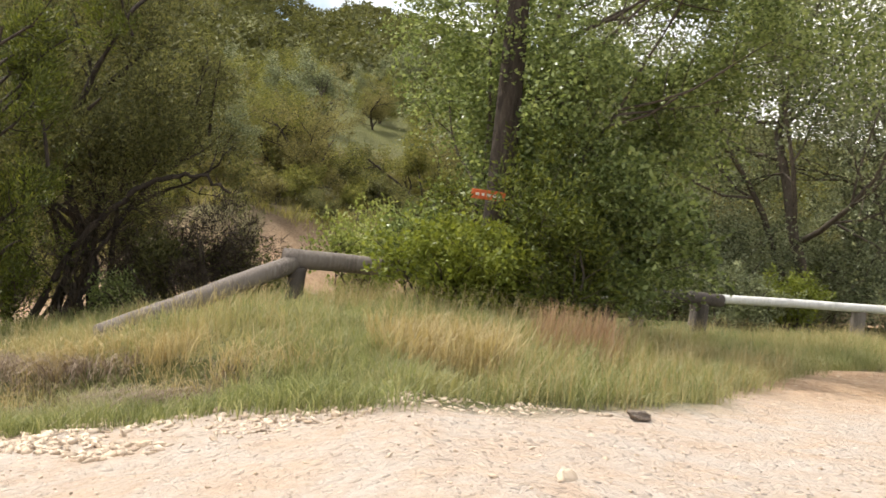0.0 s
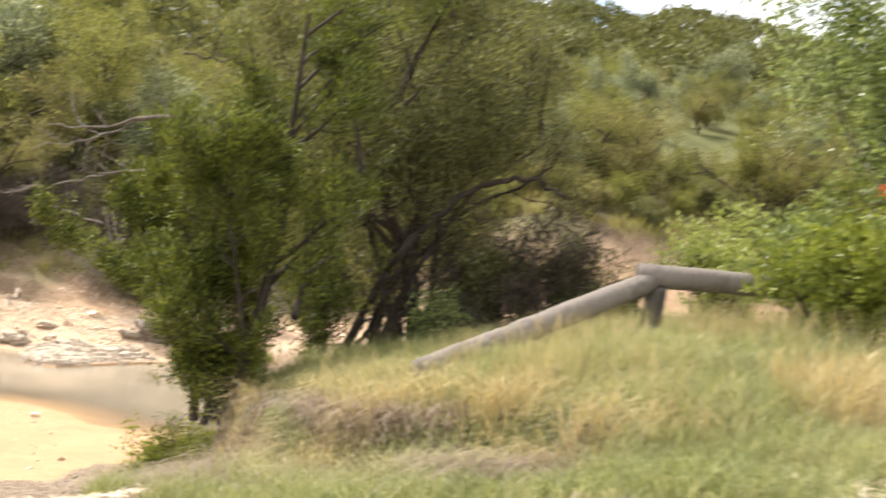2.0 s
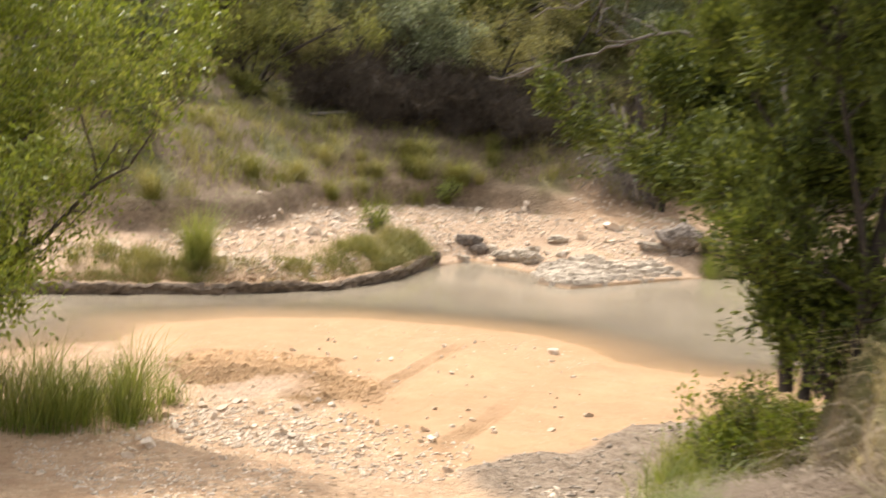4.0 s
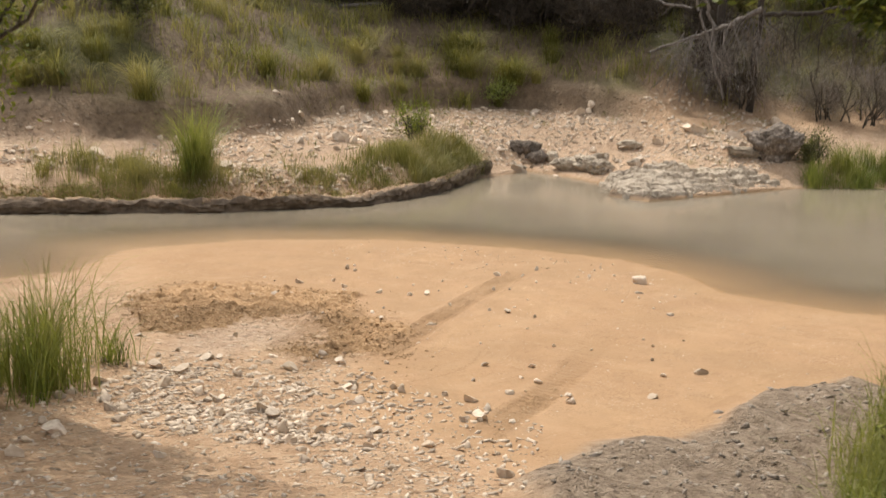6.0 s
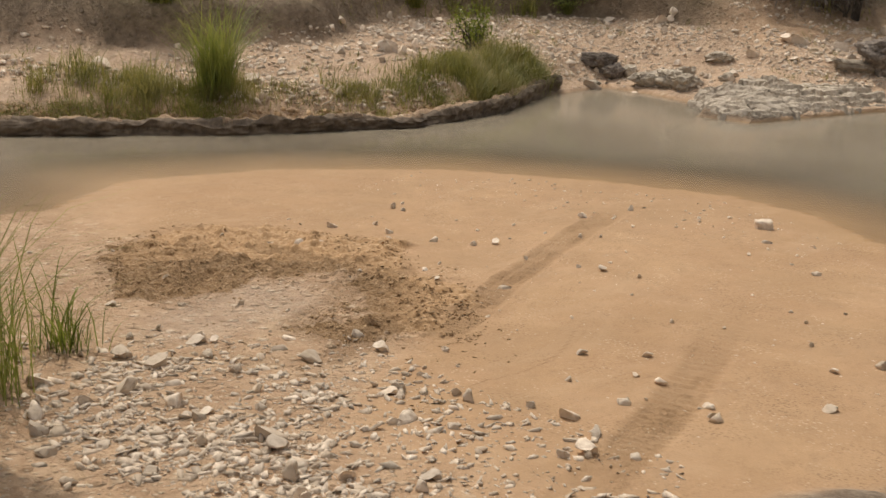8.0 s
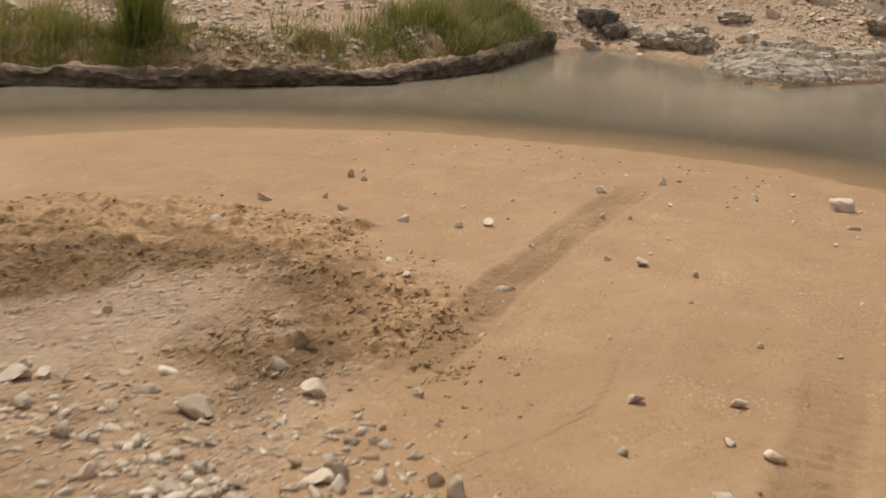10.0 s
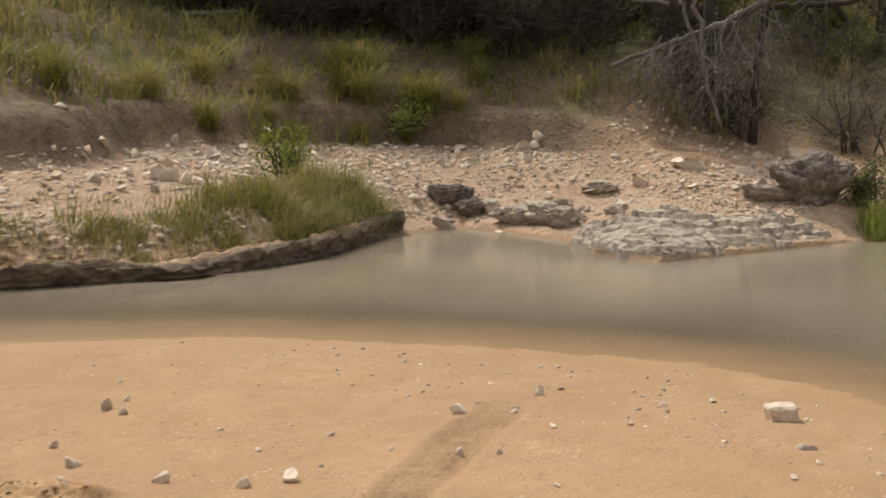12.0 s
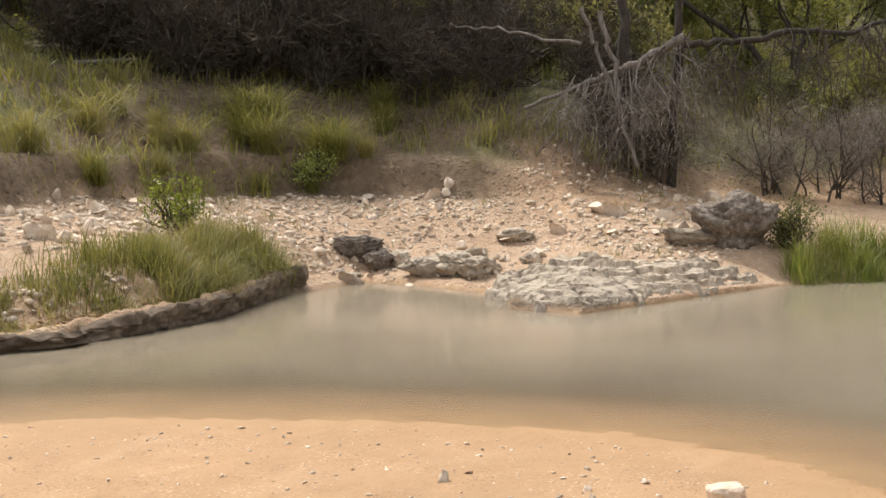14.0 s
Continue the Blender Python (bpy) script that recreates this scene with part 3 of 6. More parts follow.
def ground_masks(x, y, z):
    near, _, _ = line_distance(x, y, NEAR_SHORE)
    far, farside, along = line_distance(x, y, FAR_SHORE)
    creek = inside(x, y, CREEK)
    across = inside(x, y, FAR_LAND) & ~creek
    wob = fbm(x, y, 0.8, 4, 21)
    dryness = np.maximum(smooth(0.25, -0.15, outside_distance(x, y, DUSTY) + 0.8 * (wob - 0.5)), smooth(20.2, 18.8, y + 0.45 * (x + 10) + 1.2 * (wob - 0.5)))
    damp = smooth(0.42, 0.22, z) * (1 - dryness) * (~across)
    wet = smooth(0.045, 0.0, z) * (~across) + creek
    crumb = churned(x, y) * (~across)
    tu, tv, ts = tyre_prints(x, y)
    clay = smooth(0.1, -0.1, outside_distance(x, y, MUD) + 0.7 * (wob - 0.5))
    m = bank_edge(x, y)
    face = smooth(0.05, 0.4, m) * smooth(2.4, 1.5, m) * smooth(0.45, 0.9, z) * smooth(10.9, 11.5, y) * (~across)
    clay = np.maximum(clay, 0.95 * face)
    g = outside_distance(x, y, GRASS_EDGE)
    grassy = smooth(0.1, -0.5, g + 0.9 * (wob - 0.5)) * (1 - 0.95 * face) * (~across)
    woods = across * smooth(3.2, 5.0, far + 1.5 * (wob - 0.5))
    down = smooth(-12, -5, x)
    woods = woods * (1 - down * smooth(6.5, 4.0, far + 2 * (wob - 0.5)))
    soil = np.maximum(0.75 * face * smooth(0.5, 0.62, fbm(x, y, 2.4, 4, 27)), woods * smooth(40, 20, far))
    # waterline lip, then scarp: brown earth darkened further for the shade on them
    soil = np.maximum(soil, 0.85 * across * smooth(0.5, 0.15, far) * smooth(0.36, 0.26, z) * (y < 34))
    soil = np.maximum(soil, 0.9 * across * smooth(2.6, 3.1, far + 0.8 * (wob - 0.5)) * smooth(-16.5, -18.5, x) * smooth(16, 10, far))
    grassy = np.maximum(grassy, woods * np.maximum(smooth(14, 30, far), 0.7 * smooth(0.45, 0.6, wob)))
    loose = np.maximum(1.0 * smooth(15, 11.5, y), 0.25 * smooth(0.25, -0.25, outside_distance(x, y, [(-13.1, 20.4), (-13.3, 21.3), (-12.9, 21.7), (-12.5, 21.5), (-12.4, 20.9), (-12.4, 20.3), (-12.7, 20.1)]) + 0.5 * (wob - 0.5))) * (~across)
    loose = np.maximum(loose, 0.2 * across * smooth(3.4, 2.6, far + 0.8 * (wob - 0.5)))
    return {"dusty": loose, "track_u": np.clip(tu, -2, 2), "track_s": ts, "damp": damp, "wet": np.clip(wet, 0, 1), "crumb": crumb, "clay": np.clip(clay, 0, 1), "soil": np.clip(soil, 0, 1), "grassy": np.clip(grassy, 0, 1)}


def finer(v, lo, hi, step):
    """The same positions, with a finer stretch from lo to hi."""
    return np.concatenate([v[v < lo - step], np.arange(lo, hi, step), v[v > hi]])


xs = finer(finer(spaced(-420, -21.5, 4.5, 420, 0.11), -15.4, -11.0, 0.02), -10.98, -8.8, 0.03)
ys = finer(finer(spaced(-160, 8, 40, 520, 0.12), 20.2, 23.4, 0.02), 23.42, 26.6, 0.035)
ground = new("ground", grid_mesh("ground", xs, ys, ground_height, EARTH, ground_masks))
tagged(ground, "pale dirt road, damp tan sand bar and wooded hillside", "ground", kind="structure")
water = new("water", grid_mesh("water", np.arange(-40, 16, 0.25), np.arange(8, 60, 0.25), lambda x, y: 0 * x, WATER,
                               lambda x, y, z: {"depth": np.clip(-ground_height(x, y), 0, 2)},
                               lambda x, y: outside_distance(x, y, CREEK) < 0.6))
tagged(water, "still muddy grey-brown creek water beside the sand bar", "water", kind="structure")


def cut_bank(pts, label, seed):
    """The broken, undercut earth edge along the water."""
    pts = np.array(pts)
    seg = np.r_[0, np.cumsum(np.hypot(*np.diff(pts, axis=0).T))]
    s = np.arange(0, seg[-1], 0.03)
    cx, cy = np.interp(s, seg, pts[:, 0]), np.interp(s, seg, pts[:, 1])
    cx, cy = np.convolve(np.pad(cx, 8, "edge"), np.ones(17) / 17, "valid"), np.convolve(np.pad(cy, 8, "edge"), np.ones(17) / 17, "valid")
    tx, ty = np.gradient(cx), np.gradient(cy)
    n = np.hypot(tx, ty)
    ox, oy = ty / n, -tx / n  # towards the water
    prof = [(0.08, -0.14), (0.05, 0.0), (0.03, 0.08), (0.04, 0.16), (0.05, 0.24), (0.04, 0.30), (-0.01, 0.33), (-0.12, 0.335), (-0.26, 0.335), (-0.4, 0.33), (-0.6, 0.3), (-0.85, 0.2)]
    prof = [(np.interp(v, range(len(prof)), [p[0] for p in prof]), np.interp(v, range(len(prof)), [p[1] for p in prof])) for v in np.linspace(0, len(prof) - 1, 40)]
    # blocks of earth stand a little before or behind one another, one slump after another
    cell = s / 0.7 + 3.0 * fbm(s, 0 * s, 0.7, 4, seed + 1)
    jut = vnoise(np.floor(cell) * 7.3, 0 * s, 1.0, seed + 2) * 0.1
    crest = (ground_height(cx - 0.5 * ox, cy - 0.5 * oy) + 0.03) * (0.22 + 0.85 * fbm(s, 0 * s + 4, 0.7, 5, seed + 5))
    rows = []
    for k, (o, z) in enumerate(prof):
        w = min(k / 6, 1)
        j = o + jut * w * smooth(-0.5, -0.2, o) + 0.3 * (fbm(s, z * 0.9 + 0 * s, 1.7, 5, seed) - 0.5) * w + 0.09 * (fbm(s, z + 0 * s, 14.0, 3, seed + 4) - 0.5) * w + 0.16 * (fbm(s, 0 * s, 0.5, 3, seed + 7) - 0.5)
        px, py = cx + ox * j, cy + oy * j
        h = z / 0.335 * crest
        back = smooth(-0.12, -0.42, o)
        h = np.maximum(h * (1 - back), 0) + (ground_height(px, py) + 0.012 - 0.05 * smooth(-0.7, -0.85, o)) * back + 0.22 * (fbm(s, o * 5 + 0 * s, 3, 5, seed + 9) - 0.5) * smooth(0.2, 0.32, z) * (1 - back)
        rows.append(np.stack([px, py, h], 1))
    V = np.stack(rows, 1)
    idx = np.arange(V.shape[0] * V.shape[1]).reshape(V.shape[:2])
    F = np.stack([idx[:-1, :-1], idx[1:, :-1], idx[1:, 1:], idx[:-1, 1:]], -1).reshape(-1, 4)
    z = V[..., 2]
    zero = 0 * z
    # face coloured darker than the lid: wet earth plus painted shade
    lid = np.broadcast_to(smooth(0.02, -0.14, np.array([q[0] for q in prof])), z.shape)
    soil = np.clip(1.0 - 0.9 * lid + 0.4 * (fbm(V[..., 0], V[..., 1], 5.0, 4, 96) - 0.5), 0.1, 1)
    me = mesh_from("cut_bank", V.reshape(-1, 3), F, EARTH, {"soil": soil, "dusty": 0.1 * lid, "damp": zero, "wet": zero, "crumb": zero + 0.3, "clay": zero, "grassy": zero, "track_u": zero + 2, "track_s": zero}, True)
    me.materials.append(SHADED_BANK_SOIL)
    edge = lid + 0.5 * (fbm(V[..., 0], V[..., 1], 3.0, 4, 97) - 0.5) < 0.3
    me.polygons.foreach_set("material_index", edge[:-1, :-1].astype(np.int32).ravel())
    return tagged(new("cut_bank", me), label, "bank", kind="structure")


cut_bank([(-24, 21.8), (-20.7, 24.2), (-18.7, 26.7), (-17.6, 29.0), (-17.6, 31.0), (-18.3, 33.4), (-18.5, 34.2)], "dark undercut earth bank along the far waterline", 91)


# ---- builders ----
rng = np.random.default_rng(7)


def part(name, mesh, parent, label="", m=None):
    ob = new(name, mesh)
    ob.parent = parent
    if m is not None:
        ob.matrix_local = m
    return tagged(ob, label)


def empty(name, x, y, z, label="", category="", group="", kind="", turn=0.0, size=1.0):
    ob = new(name)
    ob.empty_display_size = 0.2
    ob.matrix_basis = pose(x, y, z, 0, 0, turn) @ Matrix.Scale(size, 4)
    return tagged(ob, label, category, group, kind)


def tubes(lines, sides=6):
    """Tapered tubes along polylines: each line is (points n x 3, radii n)."""
    V, F, base = [], [], 0
    ang = np.arange(sides) / sides * 2 * np.pi
    for pts, rad in lines:
        pts, rad = np.asarray(pts, float), np.asarray(rad, float)
        tan = np.gradient(pts, axis=0)
        tan /= np.linalg.norm(tan, axis=1)[:, None] + 1e-9
        ref = np.where(np.abs(tan[:, 2:3]) < 0.9, np.array([[0, 0, 1.0]]), np.array([[1.0, 0, 0]]))
        u = np.cross(tan, ref)
        u /= np.linalg.norm(u, axis=1)[:, None] + 1e-9
        v = np.cross(tan, u)
        ring = pts[:, None] + rad[:, None, None] * (np.cos(ang)[None, :, None] * u[:, None] + np.sin(ang)[None, :, None] * v[:, None])
        V.append(ring.reshape(-1, 3))
        n = len(pts)
        a = np.arange(n - 1)[:, None] * sides + np.arange(sides)[None]
        b = np.arange(n - 1)[:, None] * sides + (np.arange(sides) + 1)[None] % sides
        F.append((np.stack([a, b, b + sides, a + sides], -1) + base).reshape(-1, 4))
        base += n * sides
    return np.concatenate(V), np.concatenate(F)


def unit(v):
    return v / (np.linalg.norm(v, axis=-1, keepdims=True) + 1e-9)


def leaves(at, way, length, width, rng, fold=0.25):
    """Leaf blades: diamonds of four corners, folded, at points, along ways."""
    n = len(at)
    way = unit(way)
    side = unit(np.cross(way, rng.normal(size=(n, 3))))
    up = np.cross(side, way)
    L, W = (length * rng.uniform(0.6, 1.3, n))[:, None], (width * rng.uniform(0.6, 1.3, n))[:, None]
    mid = at + way * L * 0.45 + up * W * fold
    V = np.stack([at, mid + side * W * 0.5, at + way * L, mid - side * W * 0.5], 1).reshape(-1, 3)
    return V, np.arange(4 * n).reshape(-1, 4)


def grow(rng, start, way, length, radius, level, levels, spread=0.8, bend=0.25, lift=0.15, kids=(4, 7), ratio=0.62, first=0.3):
    """A limb with its side limbs: lists of tubes and of twig points with their ways."""
    k = max(4, int(6 - level))
    pts, w = [np.asarray(start, float)], unit(np.asarray(way, float))
    ways = [w]
    for _ in range(k):
        w = unit(w + rng.normal(size=3) * bend + np.array([0, 0, lift]))
        pts.append(pts[-1] + w * length / k)
        ways.append(w)
    pts, ways = np.array(pts), np.array(ways)
    lines, twigs = [(pts, np.linspace(radius, radius * (0.45 if level < levels else 0.2), k + 1))], []
    if level >= levels:
        return lines, [(p, d) for p, d in zip(pts[1:], ways[1:])]
    for _ in range(rng.integers(*kids)):
        u = rng.uniform(first if level == 0 else 0.2, 1.0)
        i = min(int(u * k), k - 1)
        p = pts[i] + (pts[i + 1] - pts[i]) * (u * k - i)
        out = rng.normal(size=3)
        out -= ways[i] * out.dot(ways[i])
        d = unit(ways[i] * (1 - spread * 0.55) + unit(out) * spread)
        a, b = grow(rng, p, d, length * ratio * rng.uniform(0.7, 1.15), radius * (1 - 0.55 * u) * 0.55, level + 1, levels, spread, bend, lift, kids, ratio)
        lines += a
        twigs += b
    twigs += [(pts[-1], ways[-1])]
    return lines, twigs


def crown_mesh(rng, twigs, count, size, sigma, material, name="crown", hang=0.0, slim=0.5, along=0.5, cut=None):
    P, D = np.array([t[0] for t in twigs]), np.array([t[1] for t in twigs])
    i = rng.integers(0, len(P), count)
    at = P[i] + rng.normal(size=(count, 3)) * sigma
    way = D[i] * along + rng.normal(size=(count, 3)) * 0.6 + np.array([0, 0, 0.15 - hang])
    if cut is not None:
        ok = cut(at)
        at, way = at[ok], way[ok]
    V, F = leaves(at, way, size, size * slim, rng)
    return mesh_from(name, V, F, material)


def tree(name, x, y, label, seed, stems, leaf, bark, count, size, sigma, levels=3, slim=0.5, hang=0.0, along=0.5, sink=0.15, group="", category="tree", z=None, turn=0.0, cut=None, thin=None, **how):
    """stems: rows of (foot x, foot y, way, length, radius) round the tree's base."""
    r = np.random.default_rng(seed)
    ob = empty(name, x, y, (height(x, y) if z is None else z) - sink, label, category, group, turn=turn)
    limbs, twigs = [], []
    for fx, fy, way, length, radius in stems:
        a, b = grow(r, (fx, fy, 0), way, length, radius, 0, levels, **how)
        if cut is not None:
            ends = [int(np.argmin(np.append(cut(l[0]), False))) for l in a]
            a = [(l[0][:e], l[1][:e] * np.linspace(1, 0.5, e)) for l, e in zip(a, ends) if e > 1]
        limbs.append(a)
        twigs += b
    if category != "tree" or name == "hillside_tree":
        limbs = [sum(limbs, [])]
    for k, a in enumerate(limbs):
        if a:
            part("stem" if k else "trunk", mesh_from("trunk", *tubes(a, 6), bark, smooth_shade=True), ob)
    part("crown", crown_mesh(r, twigs, count, size, sigma, leaf, hang=hang, slim=slim, along=along, cut=thin or cut), ob)
    return ob


def blades(at, tall, width, rng, lean=0.35, droop=0.5):
    """Grass blades of three joints that lean and droop."""
    n = len(at)
    a = rng.uniform(0, 2 * np.pi, n)
    out = np.stack([np.cos(a), np.sin(a), np.zeros(n)], 1)
    side = np.stack([-np.sin(a + 0.4), np.cos(a + 0.4), np.zeros(n)], 1)
    h = (tall * rng.uniform(0.5, 1.25, n))[:, None]
    l = (lean * rng.uniform(0.1, 1.3, n))[:, None]
    w = (width * rng.uniform(0.6, 1.2, n))[:, None]
    z = np.array([[0, 0, 1.0]])
    p0 = at
    p1 = at + z * h * 0.5 + out * h * l * 0.35
    p2 = at + z * h * (0.85 - 0.1 * droop) + out * h * l * 0.9
    p3 = at + z * h * (1.0 - 0.35 * droop * l) + out * h * l * (1.3 + droop * 0.4)
    V = np.stack([p0 - side * w * 0.5, p0 + side * w * 0.5, p1 + side * w * 0.5, p1 - side * w * 0.5, p2 + side * w * 0.35, p2 - side * w * 0.35, p3], 1)
    b = np.arange(n)[:, None] * 7
    F = np.concatenate([b + np.array([[0, 1, 2]]), b + np.array([[0, 2, 3]]), b + np.array([[3, 2, 4]]), b + np.array([[3, 4, 5]]), b + np.array([[5, 4, 6]])])
    return V.reshape(-1, 3), F


def grass_mesh(name, pts, tall, width, material, rng, lean=0.35, droop=0.5):
    at = np.column_stack([pts, ground_height(pts[:, 0], pts[:, 1]) - 0.02])
    V, F = blades(at, tall, width, rng, lean, droop)
    return mesh_from(name, V, F, material)


def scatter(rng, n, poly, keep=None):
    p = np.array(poly)
    lo, hi = p.min(0), p.max(0)
    out = np.zeros((0, 2))
    while len(out) < n:
        q = rng.uniform(lo, hi, (3 * n, 2))
        q = q[inside(q[:, 0], q[:, 1], poly)]
        if keep is not None:
            q = q[keep(q)]
        out = np.concatenate([out, q])
    return out[:n]


def tufted(rng, centres, per, spread):
    i = np.repeat(np.arange(len(centres)), per)
    return centres[i] + rng.normal(size=(len(i), 2)) * spread


def ico(level):
    bm = bmesh.new()
    bmesh.ops.create_icosphere(bm, subdivisions=level, radius=1)
    V = np.array([v.co[:] for v in bm.verts])
    F = np.array([[v.index for v in f.verts] for f in bm.faces])
    bm.free()
    return V, F


ICO1, ICO2, ICO3, ICO4 = ico(1), ico(2), ico(3), ico(4)


def rock_shape(seed, level=2, chips=9, flat=0.6, rough=0.05):
    """A broken stone: a ball cut by planes, roughened."""
    r = np.random.default_rng(seed)
    V, F = (ICO1, ICO2, ICO3, ICO4)[level - 1]
    V = V.copy()
    for _ in range(chips):
        d = unit(r.normal(size=3))
        h = r.uniform(0.28, 0.62)
        over = np.clip(V @ d - h, 0, None)
        V -= over[:, None] * d
    V *= np.array([1.0, r.uniform(0.65, 0.95), flat * r.uniform(0.7, 1.1)])
    V += unit(V) * ((np.array([noise.fractal(Vector(v * 2.3 + seed), 1.0, 2.0, 4) for v in V])) * rough)[:, None]
    return V, F


def broken(seed, points=11, flat=0.6):
    """A broken stone with flat faces and sharp edges: the hull of a few points round a middle."""
    r = np.random.default_rng(seed)
    p = unit(r.normal(size=(points, 3))) * r.uniform(0.75, 1.1, (points, 1))
    p *= np.array([1.0, r.uniform(0.6, 0.95), flat * r.uniform(0.75, 1.15)]) * 0.62
    bm = bmesh.new()
    for q in p:
        bm.verts.new(q)
    found = bmesh.ops.convex_hull(bm, input=bm.verts[:])
    bmesh.ops.delete(bm, geom=list({v for v in found["geom_interior"] + found["geom_unused"] if isinstance(v, bmesh.types.BMVert)}), context="VERTS")
    bm.verts.index_update()
    V, F = np.array([v.co[:] for v in bm.verts]), np.array([[v.index for v in f.verts] for f in bm.faces])
    bm.free()
    return V, F


def worn(name, seed):
    """A broken stone with chipped faces and worn edges."""
    V, F = rock_shape(seed, 3, 13, 0.8, 0.05)
    return mesh_from(name, V * 0.9, F, LIMESTONE)


STONE_MESHES = [worn("stone", 40 + k) for k in range(16)]
CHIPS = [broken(140 + k, 9) for k in range(12)]


# ---- stones, ledge and boulder at the ford ----
def stone(x, y, size, k, label="pale broken limestone lying on the damp sand", group="stones on the sand", tilt=0.0, sunk=0.25):
    ob = new("stone", STONE_MESHES[k % len(STONE_MESHES)])
    z = height(x, y)
    ob.matrix_basis = pose(x, y, z + size * (0.42 - sunk), tilt, tilt * 0.5, 47 * k) @ Matrix.Scale(size * 1.5, 4)
    return tagged(ob, label, "stone", group)


def block_stone():
    bm = bmesh.new()
    bmesh.ops.create_cube(bm, size=1, matrix=Matrix.Diagonal((0.175, 0.11, 0.095, 1)))
    bmesh.ops.subdivide_edges(bm, edges=bm.edges[:], cuts=4, use_grid_fill=True)
    for v in bm.verts:
        v.co += v.co.normalized() * 0.02 * noise.fractal(v.co * 9, 1, 2, 3)
        v.co.x *= 1 - 1.2 * (0.055 - v.co.z)
    bmesh.ops.bevel(bm, geom=[e for e in bm.edges if e.calc_face_angle(0) > 1], offset=0.012, segments=1, affect="EDGES")
    me = bpy.data.meshes.new("stone_block")
    bm.to_mesh(me)
    bm.free()
    me.materials.append(LIMESTONE)
    ob = new("stone_block", me)
    ob.matrix_basis = pose(-11.29, 26.30, height(-11.29, 26.30) + 0.034, 3, -4, 34)
    return tagged(ob, "pale squared limestone block at the water's edge", "stone")


block_stone()
for k, (x, y, s) in enumerate([(-11.61, 19.27, 0.085), (-12.20, 19.69, 0.10), (-11.95, 20.44, 0.05), (-11.62, 20.39, 0.085), (-11.81, 21.00, 0.075), (-11.47, 20.87, 0.06), (-11.47, 19.75, 0.045), (-11.35, 19.22, 0.05),
                               (-11.00, 20.63, 0.036), (-10.90, 20.25, 0.066), (-10.64, 20.49, 0.04), (-10.52, 20.44, 0.06), (-10.21, 20.60, 0.053), (-9.97, 20.60, 0.058), (-9.87, 21.01, 0.055), (-9.47, 21.28, 0.052), (-9.34, 21.09, 0.062),
                               (-12.7, 23.88, 0.06), (-13.9, 22.7, 0.06), (-9.87, 21.51, 0.045), (-11.21, 21.15, 0.045), (-9.6, 20.2, 0.07), (-9.7, 20.42, 0.055), (-8.7, 19.1, 0.08), (-9.0, 22.8, 0.07), (-8.95, 21.75, 0.06)]):
    stone(x, y, s, k, "larger pale limestone lying on the damp sand")
stone(1.74, 7.8, 0.09, 2, "white limestone lying on the dirt road")
for k, (x, y, s) in enumerate([(-18.54, 38.5, 0.18), (-16.06, 38.46, 0.16), (-20.39, 34.1, 0.13), (-20.76, 33.08, 0.19), (-19.78, 31.08, 0.18), (-16.96, 37.23, 0.17), (-16.08, 36.0, 0.10), (-18.31, 35.9, 0.15), (-17.11, 36.6, 0.15), (-18.3, 35.05, 0.17)]):
    stone(x, y, s, k + 4, "large pale limestone rock on the far stony bank", "rocks on the far bank")
r = np.random.default_rng(3)
POOR = [(-15.5, 20), (-14.5, 24.5), (-12, 26.8), (-10, 25), (-9, 22), (-8.8, 19.5), (-10, 17.5), (-13, 18)]
for k, (x, y) in enumerate(scatter(r, 110, POOR, lambda q: ~inside(q[:, 0], q[:, 1], CREEK))):
    stone(x, y, 0.02 + 0.035 * r.random() ** 2, k, "small pale pebble on the damp sand", "pebbles on the sand")


def gravel(name, pts, sizes, material, label, seed, flat=0.6, lift=0.0):
    """Countless small broken stones, joined."""
    r = np.random.default_rng(seed)
    n, base, V, F = len(pts), 0, [], []
    z = ground_height(pts[:, 0], pts[:, 1])
    kind = np.arange(n) % len(CHIPS)
    for k, (v, f) in enumerate(CHIPS):
        i = np.flatnonzero(kind == k)
        shape = np.stack([r.uniform(0.9, 1.7, len(i)), r.uniform(0.8, 1.3, len(i)), flat * r.uniform(1.2, 2.0, len(i))], 1) * sizes[i, None] * 1.45
        w = v[None] * shape[:, None]
        for a, b in ((0, 1), (1, 2), (0, 2)):
            t = (r.uniform(0, 2 * np.pi, len(i)) if (a, b) == (0, 1) else r.normal(0, 0.3, len(i)))[:, None]
            w[..., a], w[..., b] = w[..., a] * np.cos(t) - w[..., b] * np.sin(t), w[..., a] * np.sin(t) + w[..., b] * np.cos(t)
        w = w + np.column_stack([pts[i], z[i] + sizes[i] * 0.02 + lift])[:, None]
        V.append(w.reshape(-1, 3))
        F.append((f[None] + (base + np.arange(len(i)) * len(v))[:, None, None]).reshape(-1, 3))
        base += len(i) * len(v)
    return tagged(new(name, mesh_from(name, np.concatenate(V), np.concatenate(F), material)), label, "gravel", kind="stuff")


def patchy(seed, scale=0.9, cut=0.5):
    return lambda q: fbm(q[:, 0], q[:, 1], scale, 3, seed) + 0.12 * np.sin(q[:, 0] * 40) > cut


